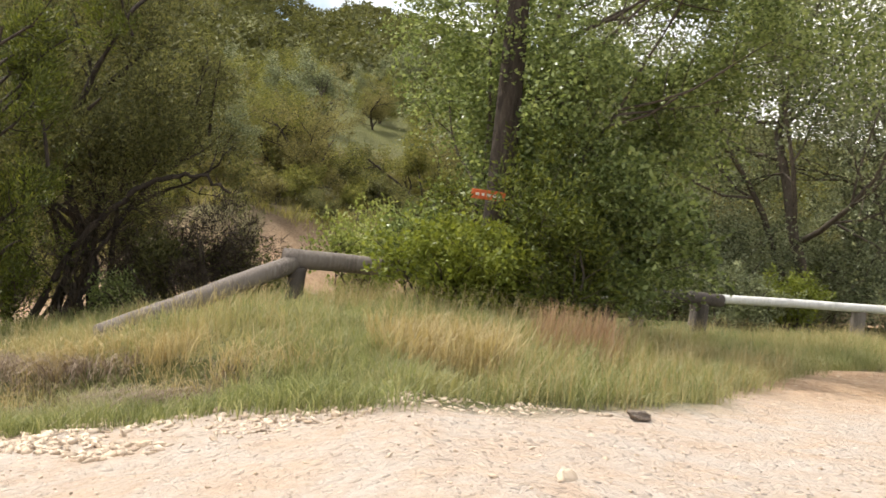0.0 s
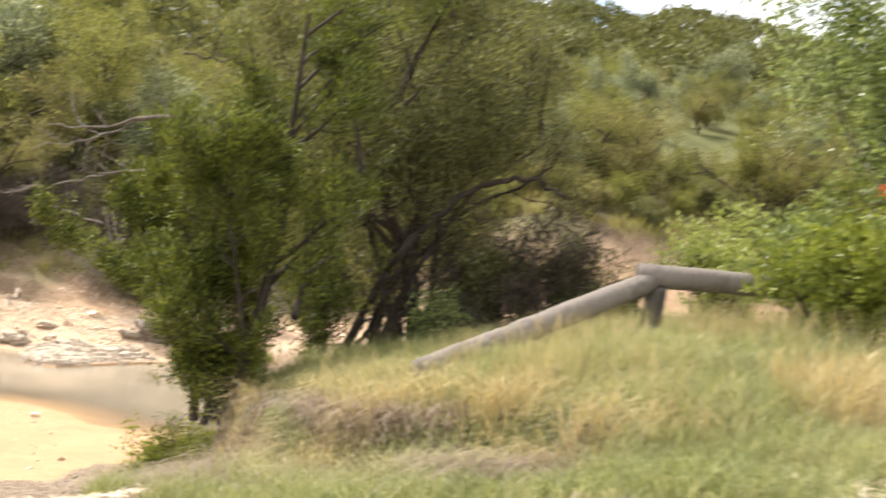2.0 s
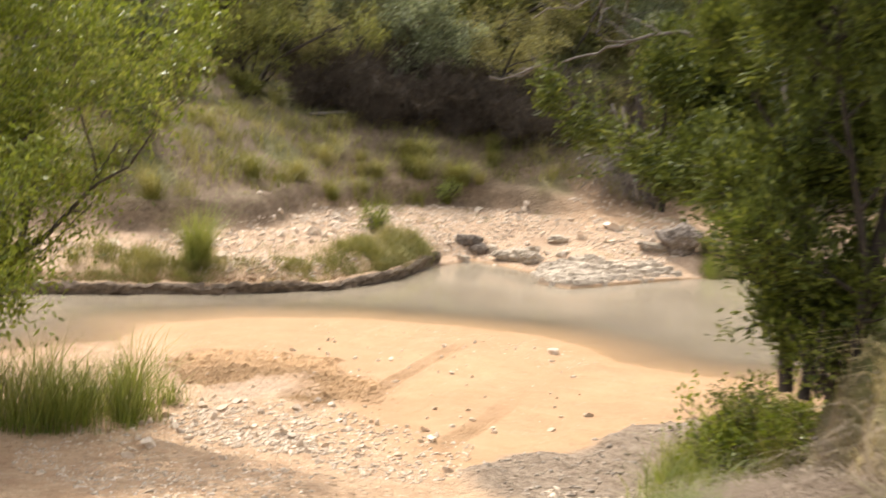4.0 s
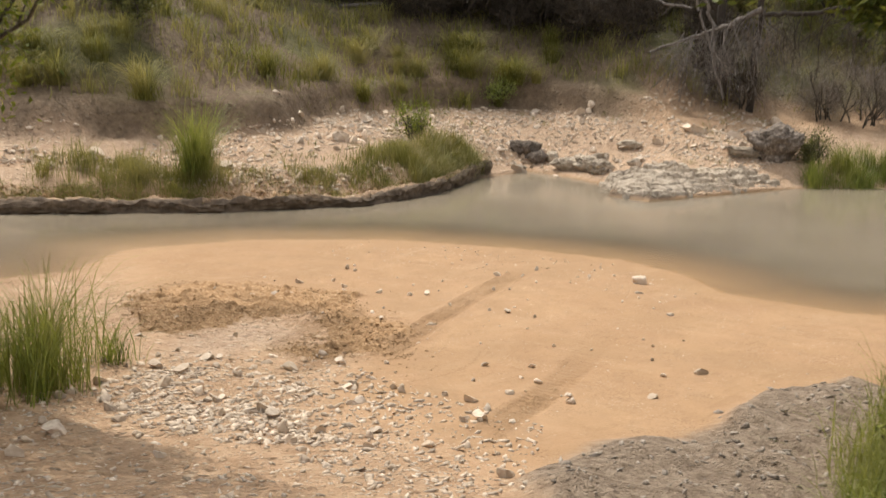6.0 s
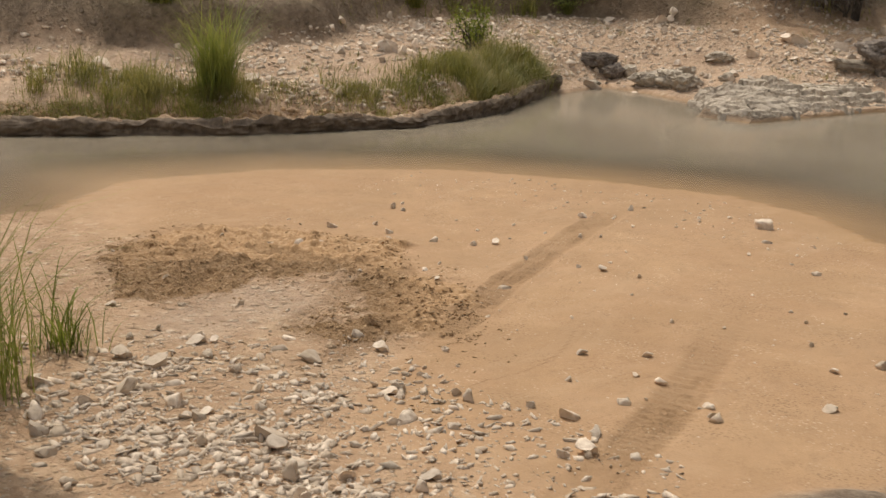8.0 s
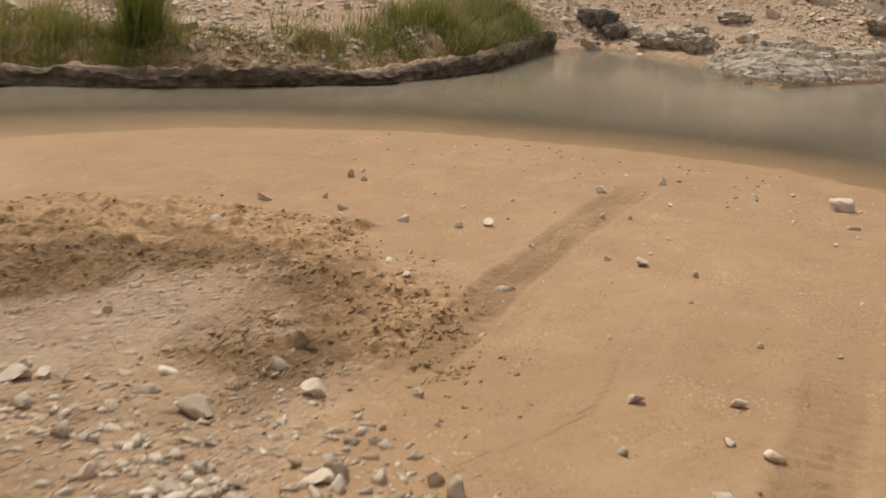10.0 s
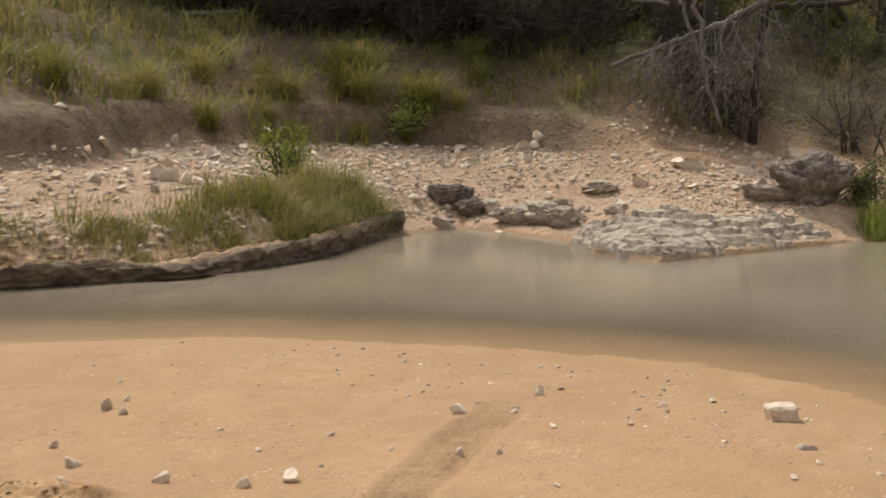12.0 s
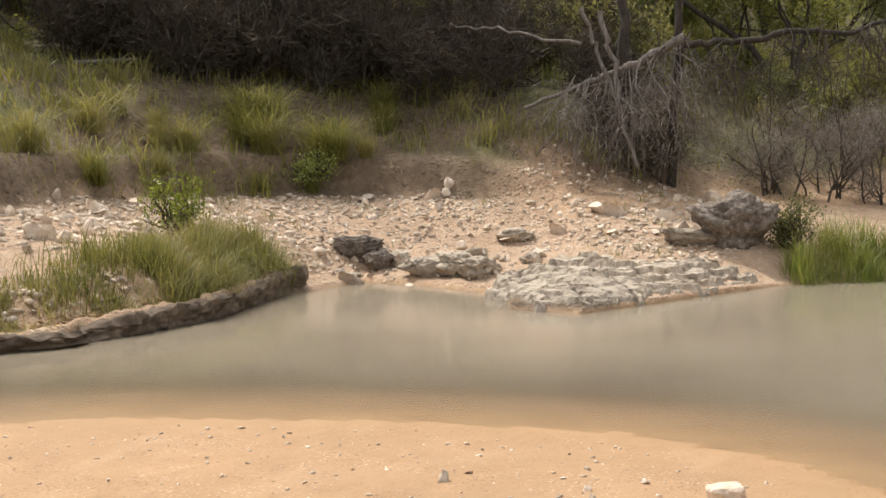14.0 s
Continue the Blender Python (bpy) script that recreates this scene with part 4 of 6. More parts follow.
FORD_LEFT = [(-13.6, 18.2), (-13, 20.3), (-11.6, 20.6), (-10.2, 20.3), (-9.0, 19.4), (-8.2, 17.4), (-9.5, 15.5), (-12, 16.5)]
p = scatter(r, 6000, FORD_LEFT, patchy(61, 0.8, 0.5))
gravel("gravel", p, 0.005 + 0.04 * r.random(len(p)) ** 5, LIMESTONE, "pale angular limestone gravel on the ford approach", 1)
p = scatter(r, 2600, [(-12.6, 18.9), (-12.3, 19.9), (-11.5, 20.2), (-10.6, 19.8), (-10.0, 18.9), (-10.6, 18.5), (-11.4, 18.4)], patchy(65, 1.5, 0.51))
gravel("gravel", p, 0.012 + 0.045 * r.random(len(p)) ** 3, LIMESTONE, "loose broken limestone thick on the ford approach", 7, 0.5)
p = scatter(r, 1500, [(-11.9, 21.0), (-10.4, 20.6), (-9.2, 20.4), (-8.4, 18.8), (-8.9, 18.0), (-10.0, 18.6), (-11.2, 19.6)])
gravel("gravel", p, 0.008 + 0.045 * r.random(len(p)) ** 4, LIMESTONE, "scattered limestone chips where the road meets the sand", 15, 0.6)
p = scatter(r, 500, [(-15.4, 26.3), (-13.6, 27.1), (-12.2, 27.4), (-10.6, 26.5), (-10.2, 25.4), (-12.6, 25.6), (-15.2, 24.8)])
gravel("gravel", p, 0.006 + 0.022 * r.random(len(p)) ** 4, LIMESTONE, "small pebbles on the sand along the waterline", 16, 0.7)
p = scatter(r, 900, [(-13, 25), (-12.2, 27.0), (-9, 26.2), (-7.8, 23.6), (-9.2, 20.4), (-11, 21.2), (-12.6, 23.4), (-15, 23.6)])
gravel("grit", p, 0.003 + 0.012 * r.random(len(p)) ** 4, LIMESTONE, "sparse pale grit on the damp sand", 10)
for k, (x, y) in enumerate(scatter(r, 45, [(-13.2, 19.2), (-12.6, 20.3), (-11.5, 20.7), (-10.2, 20.0), (-9.4, 18.2), (-11.4, 17.4)])):
    stone(x, y, 0.045 + 0.05 * r.random() ** 2, k + 2, "pale broken limestone in the gravel of the ford", "stones on the sand")
p = scatter(r, 1300, [(-0.4, 9.45), (-0.8, 9.95), (-2.0, 11.65), (-3.0, 13.1), (-3.3, 13.0), (-2.3, 11.35), (-1.0, 9.5)])
gravel("gravel", p, 0.012 + 0.06 * r.random(len(p)) ** 3, LIMESTONE, "bank of white limestone gravel beside the road", 8)
p = scatter(r, 900, [(-22, 25), (-19.2, 27.0), (-18.1, 28.9), (-18.0, 30.5), (-18.6, 30.5), (-18.9, 28.6), (-20.5, 27), (-22.5, 25.8)])
gravel("gravel", p, 0.02 + 0.06 * r.random(len(p)) ** 3, LIMESTONE, "pebbles and crumbs of earth along the cut bank", 9, 0.6, 0.03)
EDGE = [(-24, 22.6), (-20.9, 24.9), (-19.1, 27.0), (-18.0, 29.0), (-18.0, 31.0), (-18.6, 33.4), (-18.4, 33.2), (-17.75, 31.0), (-17.75, 29.0), (-18.85, 26.8), (-20.7, 24.5)]
p = scatter(r, 3600, EDGE)
gravel("clods", p, 0.008 + 0.08 * r.random(len(p)) ** 5, CLAY_CLOD, "crumbs of earth along the lip of the cut bank", 17, 0.6, 0.01)
for k, q in enumerate(CHURNED):
    p = scatter(r, 1800, q, patchy(66 + k, 1.6, 0.46))
    gravel("clods", p, 0.004 + 0.02 * r.random(len(p)) ** 2.5, CLAY_CLOD, "churned brown clods pressed up by tyres", 12 + k, 0.55)
p = scatter(r, 2600, [(-15.2, 21.2), (-14, 23.2), (-12.4, 23.0), (-10.8, 21.4), (-10.2, 19.6), (-12, 20)], patchy(64, 1.1, 0.5))
gravel("clods", p, 0.004 + 0.016 * r.random(len(p)) ** 3, CLAY_CLOD, "crumbs of churned brown earth on the sand", 2)
p = scatter(r, 1600, MUD)
gravel("clods", p, 0.006 + 0.045 * r.random(len(p)) ** 5, MUD_CLOD, "grey clods of dried mud at the bank's foot", 6)
ROADSIDE = [(-0.4, 9.6), (-2.0, 10.6), (-4.6, 13.6), (-6.8, 16.8), (-7.6, 18.6), (-6.6, 19.2), (-5.6, 17.0), (-3.9, 14.2), (-2.4, 12.5), (-0.6, 11.1), (0.4, 10.4)]
p = scatter(r, 4200, ROADSIDE, patchy(62, 0.7, 0.46))
gravel("gravel", p, 0.009 + 0.06 * r.random(len(p)) ** 3, LIMESTONE, "pale limestone gravel along the road's edge", 3)
p = scatter(r, 1100, [(-0.2, 9.5), (0.6, 9.7), (1.6, 10.2), (2.6, 10.7), (1.6, 10.7), (0.5, 10.5), (-0.4, 10.4)])
gravel("gravel", p, 0.008 + 0.04 * r.random(len(p)) ** 3, LIMESTONE, "pale gravel at the edge of the grass", 11)
p = scatter(r, 3200, [(-4, 5), (-6, 12), (0, 9.5), (6, 10.2), (9, 8), (4, 3)])
gravel("gravel", p, 0.008 + 0.022 * r.random(len(p)) ** 3, LIMESTONE, "sparse pale pebbles on the dirt road", 4)
BEACH = [(-22, 25.5), (-19.2, 27.2), (-17.9, 29.5), (-18.0, 31.2), (-18.7, 33.5), (-18.5, 35.8), (-16, 35.4), (-14.6, 35.8), (-13.6, 38.5), (-15, 41), (-19, 40), (-22, 36), (-22.3, 31), (-24, 28)]
low = lambda q: (line_distance(q[:, 0], q[:, 1], FAR_SHORE)[0] < 3.0) | (q[:, 0] > -17.5)
stony = patchy(63, 0.6, 0.43)
p = scatter(r, 15000, BEACH, lambda q: low(q) & stony(q))
gravel("gravel", p, 0.008 + 0.075 * r.random(len(p)) ** 4, LIMESTONE, "stony rubble on the far creek bank", 5)
for k, (x, y) in enumerate(scatter(r, 60, BEACH, low)):
    stone(x, y, 0.07 + 0.14 * r.random() ** 2, k, "pale limestone rock on the far stony bank", "rocks on the far bank")
for k, (x, y) in enumerate(scatter(r, 22, [(-20.9, 29.2), (-19.4, 29.6), (-18.9, 31.4), (-19.6, 33.4), (-20.8, 33), (-21.3, 31)])):
    stone(x, y, 0.06 + 0.08 * r.random(), k + 3, "large pale limestone rock on the far stony bank", "rocks on the far bank")


for k, (x, y, w) in enumerate([(-20.69, 33.08, 0.3), (-19.73, 30.91, 0.3), (-21.23, 32.87, 0.24), (-18.19, 36.77, 0.2), (-16.43, 37.62, 0.22), (-19.09, 36.99, 0.16), (-20.9, 31.9, 0.22), (-20.2, 32.2, 0.2), (-21.2, 34.3, 0.2)]):
    stone(x, y, w * 0.55, k + 9, "broad pale limestone slab on the far stony bank", "rocks on the far bank", 6.0, 0.3)


LEDGE = [(-16.4, 34.8), (-15.7, 33.9), (-15.0, 33.2), (-14.4, 33.4), (-13.9, 35.0), (-13.35, 36.9), (-13.5, 37.5), (-14.6, 37.2), (-15.8, 36.2), (-16.5, 35.4)]


def ledge():
    """Layered rock shelf that runs into the water: flaking strata that step down, split by long cracks."""
    def rise(x, y):
        s, q = 0.73 * (x + 15) + 0.68 * (y - 35), -0.68 * (x + 15) + 0.73 * (y - 35)
        d = -outside_distance(x, y, LEDGE) + 0.5 * (fbm(x, y, 1.5, 4, 51) - 0.5) + 0.16 * (fbm(x, y, 6, 3, 50) - 0.5)
        rugged = 0.35 + 0.65 * smooth(-0.4, 0.8, s + 0.8 * q)
        h = np.maximum(ground_height(x, y), 0) + 0.06 + 0.04 * smooth(0.1, 0.5, d) + 0.16 * rugged * (fbm(s * 0.8, q * 2.2, 1.0, 5, 52) - 0.4)
        step = 0.075
        v = h / step + 2.6 * rugged * (fbm(s * 0.9, q * 3.4, 1.3, 5, 58) - 0.5)
        layered = step * (np.floor(v) + smooth(0.86, 0.98, v - np.floor(v)))
        h = h * (1 - rugged) + layered * rugged
        crack = np.abs(fbm(s * 0.55 + 0.3 * q, q * 2.6, 1.4, 4, 57) - 0.5)
        h = h - 0.15 * rugged * smooth(0.035, 0.005, crack) + 0.09 * (fbm(x, y, 6, 5, 53) - 0.5) - 0.05 * smooth(0.6, 0.72, fbm(x, y, 9, 3, 56))
        sink = smooth(0.0, 0.16, d)
        return h * sink - 0.4 * (1 - sink)

    ob = empty("rock_ledge", 0, 0, 0, "layered flaking pale limestone ledge running into the water", "rock")
    for a, b in ((-3, -0.75), (-0.75, 0.0), (0.0, 0.7), (0.7, 1.5), (1.5, 4)):
        def keep(x, y):
            s = 0.73 * (x + 15) + 0.68 * (y - 35) + 0.5 * (fbm(x, y, 1.2, 4, 54) - 0.5)
            return (outside_distance(x, y, LEDGE) < 0.25) & (s >= a) & (s < b)

        me = grid_mesh("slab", np.arange(-17, -12.9, 0.028), np.arange(32.7, 38.0, 0.028), rise, LEDGE_ROCK, None, keep)
        me.polygons.foreach_set("use_smooth", np.zeros(len(me.polygons), bool))
        part("slab", me, ob)
    return ob


def boulder(x, y, sx, sy, sz, seed, label, turn=0.0, sunk=0.3, material=BOULDER_ROCK, name="boulder", square=0.62):
    """A blocky, pitted rock, split by creases, with an undercut foot."""
    V, F = ICO5
    V = np.sign(V) * np.abs(V) ** square
    V = V * np.stack([1 + 0.12 * np.sin(2 * V[:, 2] + seed), 1 + 0.1 * np.sin(3 * V[:, 0] + seed), 1 + 0.16 * np.sin(1.7 * V[:, 0] + seed)], 1)
    grain = [Vector(v * np.array([1.0, 1.0, 1.4]) + seed * 3.1) for v in V]
    lump = np.array([noise.fractal(g * 1.3, 1.0, 2.0, 4) for g in grain])
    pits = np.array([noise.voronoi(g * 3.2)[0][0] for g in grain])
    crease = np.array([noise.ridged_multi_fractal(g * 1.9, 0.9, 2.1, 4, 1.0, 2.0) for g in grain])
    fine = np.array([noise.fractal(g * 6.5, 0.7, 2.0, 4) for g in grain])
    layer = np.array([noise.noise(Vector((g.x * 0.8, g.y * 0.8, g.z * 4.5))) for g in grain])
    V = V * (1 + 0.30 * lump + 0.42 * np.clip(pits - 0.34, -0.3, 0.12) - 0.07 * np.clip(crease - 1.2, -0.5, 1.4) + 0.11 * fine + 0.04 * layer)[:, None]
    V[:, :2] *= (1 - 0.25 * smooth(0.1, -0.6, V[:, 2]))[:, None]
    ob = new(name, mesh_from(name, V * np.array([sx, sy, sz]), F, material))
    ob.matrix_basis = pose(x, y, height(x, y) + sz * (1 - 2 * sunk), 0, 4, turn)
    return tagged(ob, label, "boulder" if name == "boulder" else "rock")


ICO5 = ico(5)
ledge()
boulder(-14.08, 38.15, 0.43, 0.38, 0.33, 7, "pitted grey limestone boulder with a shrub against it", 28, 0.16)
boulder(2.72, 10.6, 0.07, 0.05, 0.045, 19, "dark stone at the edge of the grass", 10, 0.25, BOULDER_ROCK, "rock")
boulder(-14.55, 37.95, 0.42, 0.22, 0.12, 17, "low rough rock at the boulder's foot", 30, 0.35, LEDGE_ROCK, "rock")
boulder(-18.7, 35.95, 0.29, 0.22, 0.17, 6, "dark weathered boulder at the water's edge", 10, 0.32)
boulder(-18.3, 35.8, 0.17, 0.14, 0.15, 13, "dark weathered stone at the water's edge", 70, 0.3, BOULDER_ROCK, "rock")
for k, (x, y, sx, sy, sz) in enumerate([(-17.42, 35.62, 0.30, 0.2, 0.15), (-17.02, 35.72, 0.34, 0.26, 0.17), (-16.66, 35.5, 0.32, 0.2, 0.15), (-17.11, 36.3, 0.2, 0.15, 0.12), (-18.02, 35.95, 0.12, 0.11, 0.15), (-18.38, 35.2, 0.18, 0.1, 0.06), (-16.93, 37.3, 0.22, 0.16, 0.09), (-16.2, 36.1, 0.12, 0.1, 0.08)]):
    boulder(x, y, sx, sy, sz, 20 + k, "pale crumbling limestone rock half sunk at the water's edge", 40 + 23 * k, 0.36, LEDGE_ROCK, "rock")
for k, (x, y) in enumerate(scatter(r, 46, [(-18.7, 35.2), (-18.9, 36.2), (-17.6, 36.5), (-16.2, 36.3), (-16.1, 35.5), (-17.4, 35.2)])):
    stone(x, y, 0.03 + 0.07 * r.random() ** 2, k, "broken limestone among the rocks at the water's edge", "rubble at the water's edge")

# ---- log barrier and sign ----


def log(a, b, radius, material, parent, name="rail"):
    a, b = Vector(a), Vector(b)
    n = 14
    pts = np.array([a.lerp(b, k / n)[:] for k in range(n + 1)])
    pts[1:-1] += np.random.default_rng(int(abs(a.x) * 100)).normal(size=(n - 1, 3)) * radius * 0.03
    rad = np.linspace(radius, radius * 0.9, n + 1)
    pts = np.concatenate([pts[:1], pts, pts[-1:]])
    pts[0] += (pts[0] - pts[2]) * 0.002
    pts[-1] += (pts[-1] - pts[-3]) * 0.002
    rad = np.concatenate([[0.004], rad, [0.004]])
    V, F = tubes([(pts, rad)], 14)
    origin = np.array(parent.matrix_basis.translation)
    return part(name, mesh_from(name, V - origin, F, material, smooth_shade=True), parent)


def barrier(base, rails, posts, label, material, post_material):
    ob = empty("log_barrier", *base, label, "fence")
    for a, b, radius in rails:
        log(a, b, radius, material, ob)
    for x, y, top, radius in posts:
        z = height(x, y)
        log((x, y, z - 0.3), (x + 0.01, y, top), radius, post_material, ob, "post")
    return ob


barrier((-0.3, 16.2, 3.4), [((-1.95, 14.55, 3.16), (-0.2, 16.2, 4.14), 0.115), ((-0.32, 16.2, 4.19), (2.1, 16.9, 4.29), 0.115)], [(-0.15, 16.22, 4.1, 0.11), (1.9, 16.9, 4.2, 0.11)],
        "weathered grey log barrier with one rail fallen to the grass", LOG_WOOD, LOG_DARK)
barrier((5, 22, 3.8), [((3.6, 21.2, 4.36), (6.6, 22.4, 4.46), 0.12)], [(5.12, 22.0, 4.36, 0.13), (6.25, 22.3, 4.42, 0.13)], "weathered dark log barrier standing in the grass", LOG_DARK, LOG_DARK)
barrier((8, 27, 4), [((4.6, 26.6, 4.2), (7.4, 27.0, 4.45), 0.085), ((7.3, 26.9, 4.5), (15.5, 27.6, 5.1), 0.095)], [(7.4, 27.05, 4.4, 0.1), (10.9, 27.3, 4.72, 0.16), (15, 27.6, 5.0, 0.14)],
        "sun-bleached pale log barrier beyond the parking area", LOG_PALE, LOG_WOOD)


def sign_board(x, y, z):
    ob = empty("sign_board", x, y, z, "small faded red board nailed to the tree", "sign", turn=-4)
    bm = bmesh.new()
    bmesh.ops.create_cube(bm, size=1, matrix=Matrix.Diagonal((0.4, 0.02, 0.11, 1)))
    bmesh.ops.bevel(bm, geom=bm.edges[:], offset=0.004, segments=1, affect="EDGES")
    me = bpy.data.meshes.new("board")
    bm.to_mesh(me)
    bm.free()
    me.materials.append(SIGN_RED)
    part("board", me, ob)
    bm = bmesh.new()
    for k, w in enumerate((0.05, 0.04, 0.06, 0.045, 0.04)):
        bmesh.ops.create_cube(bm, size=1, matrix=Matrix.Translation((-0.13 + 0.066 * k, -0.013, 0)) @ Matrix.Diagonal((w * 0.8, 0.004, 0.035, 1)))
    me = bpy.data.meshes.new("lettering")
    bm.to_mesh(me)
    bm.free()
    me.materials.append(SIGN_PALE)
    part("lettering", me, ob, "faded pale bars of lettering")


sign_board(1.93, 16.25, 5.24)

# ---- trees and bushes near the road ----
COTTONWOOD = tree("cottonwood_tree", 2.0, 16.6, "tall broad-leaved tree with grey bark behind the log barrier", 21,
     [(0.12, 0.1, (-0.06, 0, 1), 7.4, 0.08), (0.05, 0.1, (0.45, 0.1, 0.85), 4.6, 0.06), (0.1, 0.1, (0.9, 0.2, 0.3), 2.8, 0.04), (-0.1, 0.05, (-0.2, 0.3, 0.95), 4.2, 0.06), (0.1, 0.2, (0.35, 0.3, 0.95), 6.4, 0.06)], LEAF_BROAD, BARK, 120000, 0.066, 0.16, levels=3, slim=0.7, hang=0.3, kids=(5, 7), spread=0.85, first=0.25, bend=0.15, ratio=0.55,
     cut=lambda p: p[:, 0] > -1.5 + 0.3 * np.sin(p[:, 2] * 3),
     thin=lambda p: (p[:, 0] > -1.5 + 0.3 * np.sin(p[:, 2] * 3))
     & ~((np.abs(p[:, 0] - 0.1 + 0.03 * p[:, 2] - 0.1 * p[:, 1]) < 0.2) & (p[:, 1] < 0.05) & (p[:, 2] > 1.3) & (p[:, 2] < 3.3 + 0.4 * np.sin(p[:, 1] * 6)))
     & ~(((p[:, 0] - 1.65) / 0.95) ** 2 + ((p[:, 2] - 4.1) / 0.62) ** 2 < 1.0 + 0.5 * np.sin(p[:, 0] * 7 + p[:, 1] * 5) * np.sin(p[:, 2] * 9)))
part("trunk", mesh_from("trunk", *tubes([(np.array([(0.13, 0, -0.1), (0.12, 0.02, 0.7), (0.1, 0, 1.6), (0.06, -0.02, 2.5), (0.02, 0, 3.6), (-0.05, 0.03, 4.8), (-0.08, 0, 6.0)]), np.array([0.23, 0.19, 0.17, 0.155, 0.14, 0.11, 0.07]))], 14), BARK_DARK, smooth_shade=True), COTTONWOOD)
tree("oak_tree", 11.2, 31.5, "spreading oak with a leaning dark trunk", 22,
     [(0, 0, (0.25, 0, 1), 7.5, 0.16), (0.1, 0, (-0.5, -0.2, 0.8), 6.0, 0.1)], LEAF_OAK, BARK, 52000, 0.105, 0.2, levels=3, slim=0.5, hang=0.2, kids=(6, 9), spread=0.9, first=0.1)
BUSHY_OAK = tree("oak_tree", 7.4, 31.5, "bushy oak behind the log barrier", 23,
     [(0, 0, (-0.1, 0, 1), 4.6, 0.13), (0.2, 0, (0.5, 0, 0.8), 3.8, 0.09)], LEAF_OAK, BARK, 52000, 0.105, 0.2, levels=3, slim=0.5, hang=0.2, kids=(6, 9), spread=0.95, first=0.12)
tree("oak_tree", 15.5, 32.5, "tall oak at the end of the pale log barrier", 27,
     [(0, 0, (0, 0, 1), 7.5, 0.16), (0.1, 0, (-0.4, 0.2, 0.9), 6.5, 0.1)], LEAF_OAK, BARK, 52000, 0.105, 0.2, levels=3, slim=0.5, hang=0.2, kids=(6, 9), spread=0.9, first=0.08)
# more oaks and scrub behind them close the view to the right of the road
for k, (a, b, size) in enumerate([(6.0, 35.5, 0.7), (9.6, 36.0, 0.7), (13.2, 36.5, 0.75), (16.8, 37.0, 0.8), (20.2, 37.5, 0.9)]):
    copy_thing(BUSHY_OAK, pose(a, b, height(a, b) - 0.2, 0, 0, 71 * k + 20) @ Matrix.Scale(size, 4))
tree("juniper_tree", -4.8, 18.1, "green juniper at the edge of the cut bank", 24,
     [(0, 0, (-0.04, 0, 1), 4.8, 0.09), (0.45, 0.1, (0.06, 0.1, 1), 5.4, 0.09), (-0.4, 0.1, (-0.12, 0.0, 1), 3.4, 0.06), (0.15, -0.2, (0.05, -0.1, 1), 3.0, 0.05), (-0.2, -0.1, (-0.1, -0.1, 1), 2.0, 0.05)],
     LEAF_JUNIPER, BARK_DARK, 76000, 0.075, 0.07, levels=2, slim=0.3, along=1.7, kids=(11, 15), spread=0.8, ratio=0.31, first=0.03, z=2.0, lift=0.12, bend=0.16,
     cut=lambda p: np.abs(p[:, 0] + 0.15) < 0.45 + 0.36 * np.clip(p[:, 2], 0, 9) + 0.12 * np.sin(p[:, 2] * 7 + p[:, 1] * 4))
tree("juniper_tree", -5.9, 20.8, "olive juniper hanging over the creek", 28,
     [(0, 0, (-0.55, -0.05, 0.9), 3.6, 0.08), (-0.1, 0.1, (-0.4, 0.1, 1), 4.0, 0.07), (0, 0.2, (-0.8, 0, 0.7), 2.6, 0.05)],
     LEAF_JUNIPER, BARK_DARK, 52000, 0.085, 0.1, levels=3, slim=0.3, along=1.4, kids=(5, 8), spread=0.75, ratio=0.36, first=0.25, z=2.2, lift=0.0, hang=0.25,
     cut=lambda p: (p[:, 2] > 0.6 - 0.42 * p[:, 0] + 0.2 * np.sin(p[:, 0] * 4)) & (p[:, 0] > -2.6))
tree("juniper_tree", -3.2, 20.6, "dark juniper with bare leaning stems behind the log", 25,
     [(0, 0, (-0.25, 0, 1), 6.0, 0.11), (-0.5, 0.1, (0.12, 0.1, 1), 5.2, 0.09), (0.1, 0, (0.8, 0, 0.35), 2.4, 0.05), (-0.6, 0, (-0.15, -0.2, 1), 5.5, 0.08), (-0.3, 0.3, (-0.3, 0.3, 1), 4.4, 0.06), (0.0, 0.2, (0.15, 0.1, 1), 3.4, 0.06)], LEAF_DARK, BARK_DARK, 135000, 0.085, 0.15, levels=3, slim=0.3, along=1.1,
     kids=(6, 9), spread=0.9, ratio=0.46, first=0.16, z=2.9, cut=lambda p: p[:, 0] < 3.8 - 0.62 * p[:, 2] + 0.4 * np.sin(p[:, 2] * 5))
tree("creekside_tree", -14.9, 17.0, "leafy creekside tree leaning over the reeds", 26,
     [(0, 0, (0.4, 0.2, 1), 5.4, 0.13), (0, 0.2, (0.7, 0.5, 0.6), 4.4, 0.09), (0.1, 0, (0.15, 0.6, 0.9), 4.4, 0.09), (0.1, 0, (0.5, 0.9, 0.5), 4.0, 0.07), (0, -0.1, (0.35, -0.75, 0.8), 4.4, 0.1)], LEAF_WILLOW, BARK, 80000, 0.085, 0.15, levels=3, slim=0.36, hang=0.35,
     kids=(6, 9), spread=0.85, ratio=0.5, first=0.2, z=0.4,
     cut=lambda p: (p[:, 1] - 0.313 * p[:, 2] < 1.2) & (p[:, 0] < 4.0))


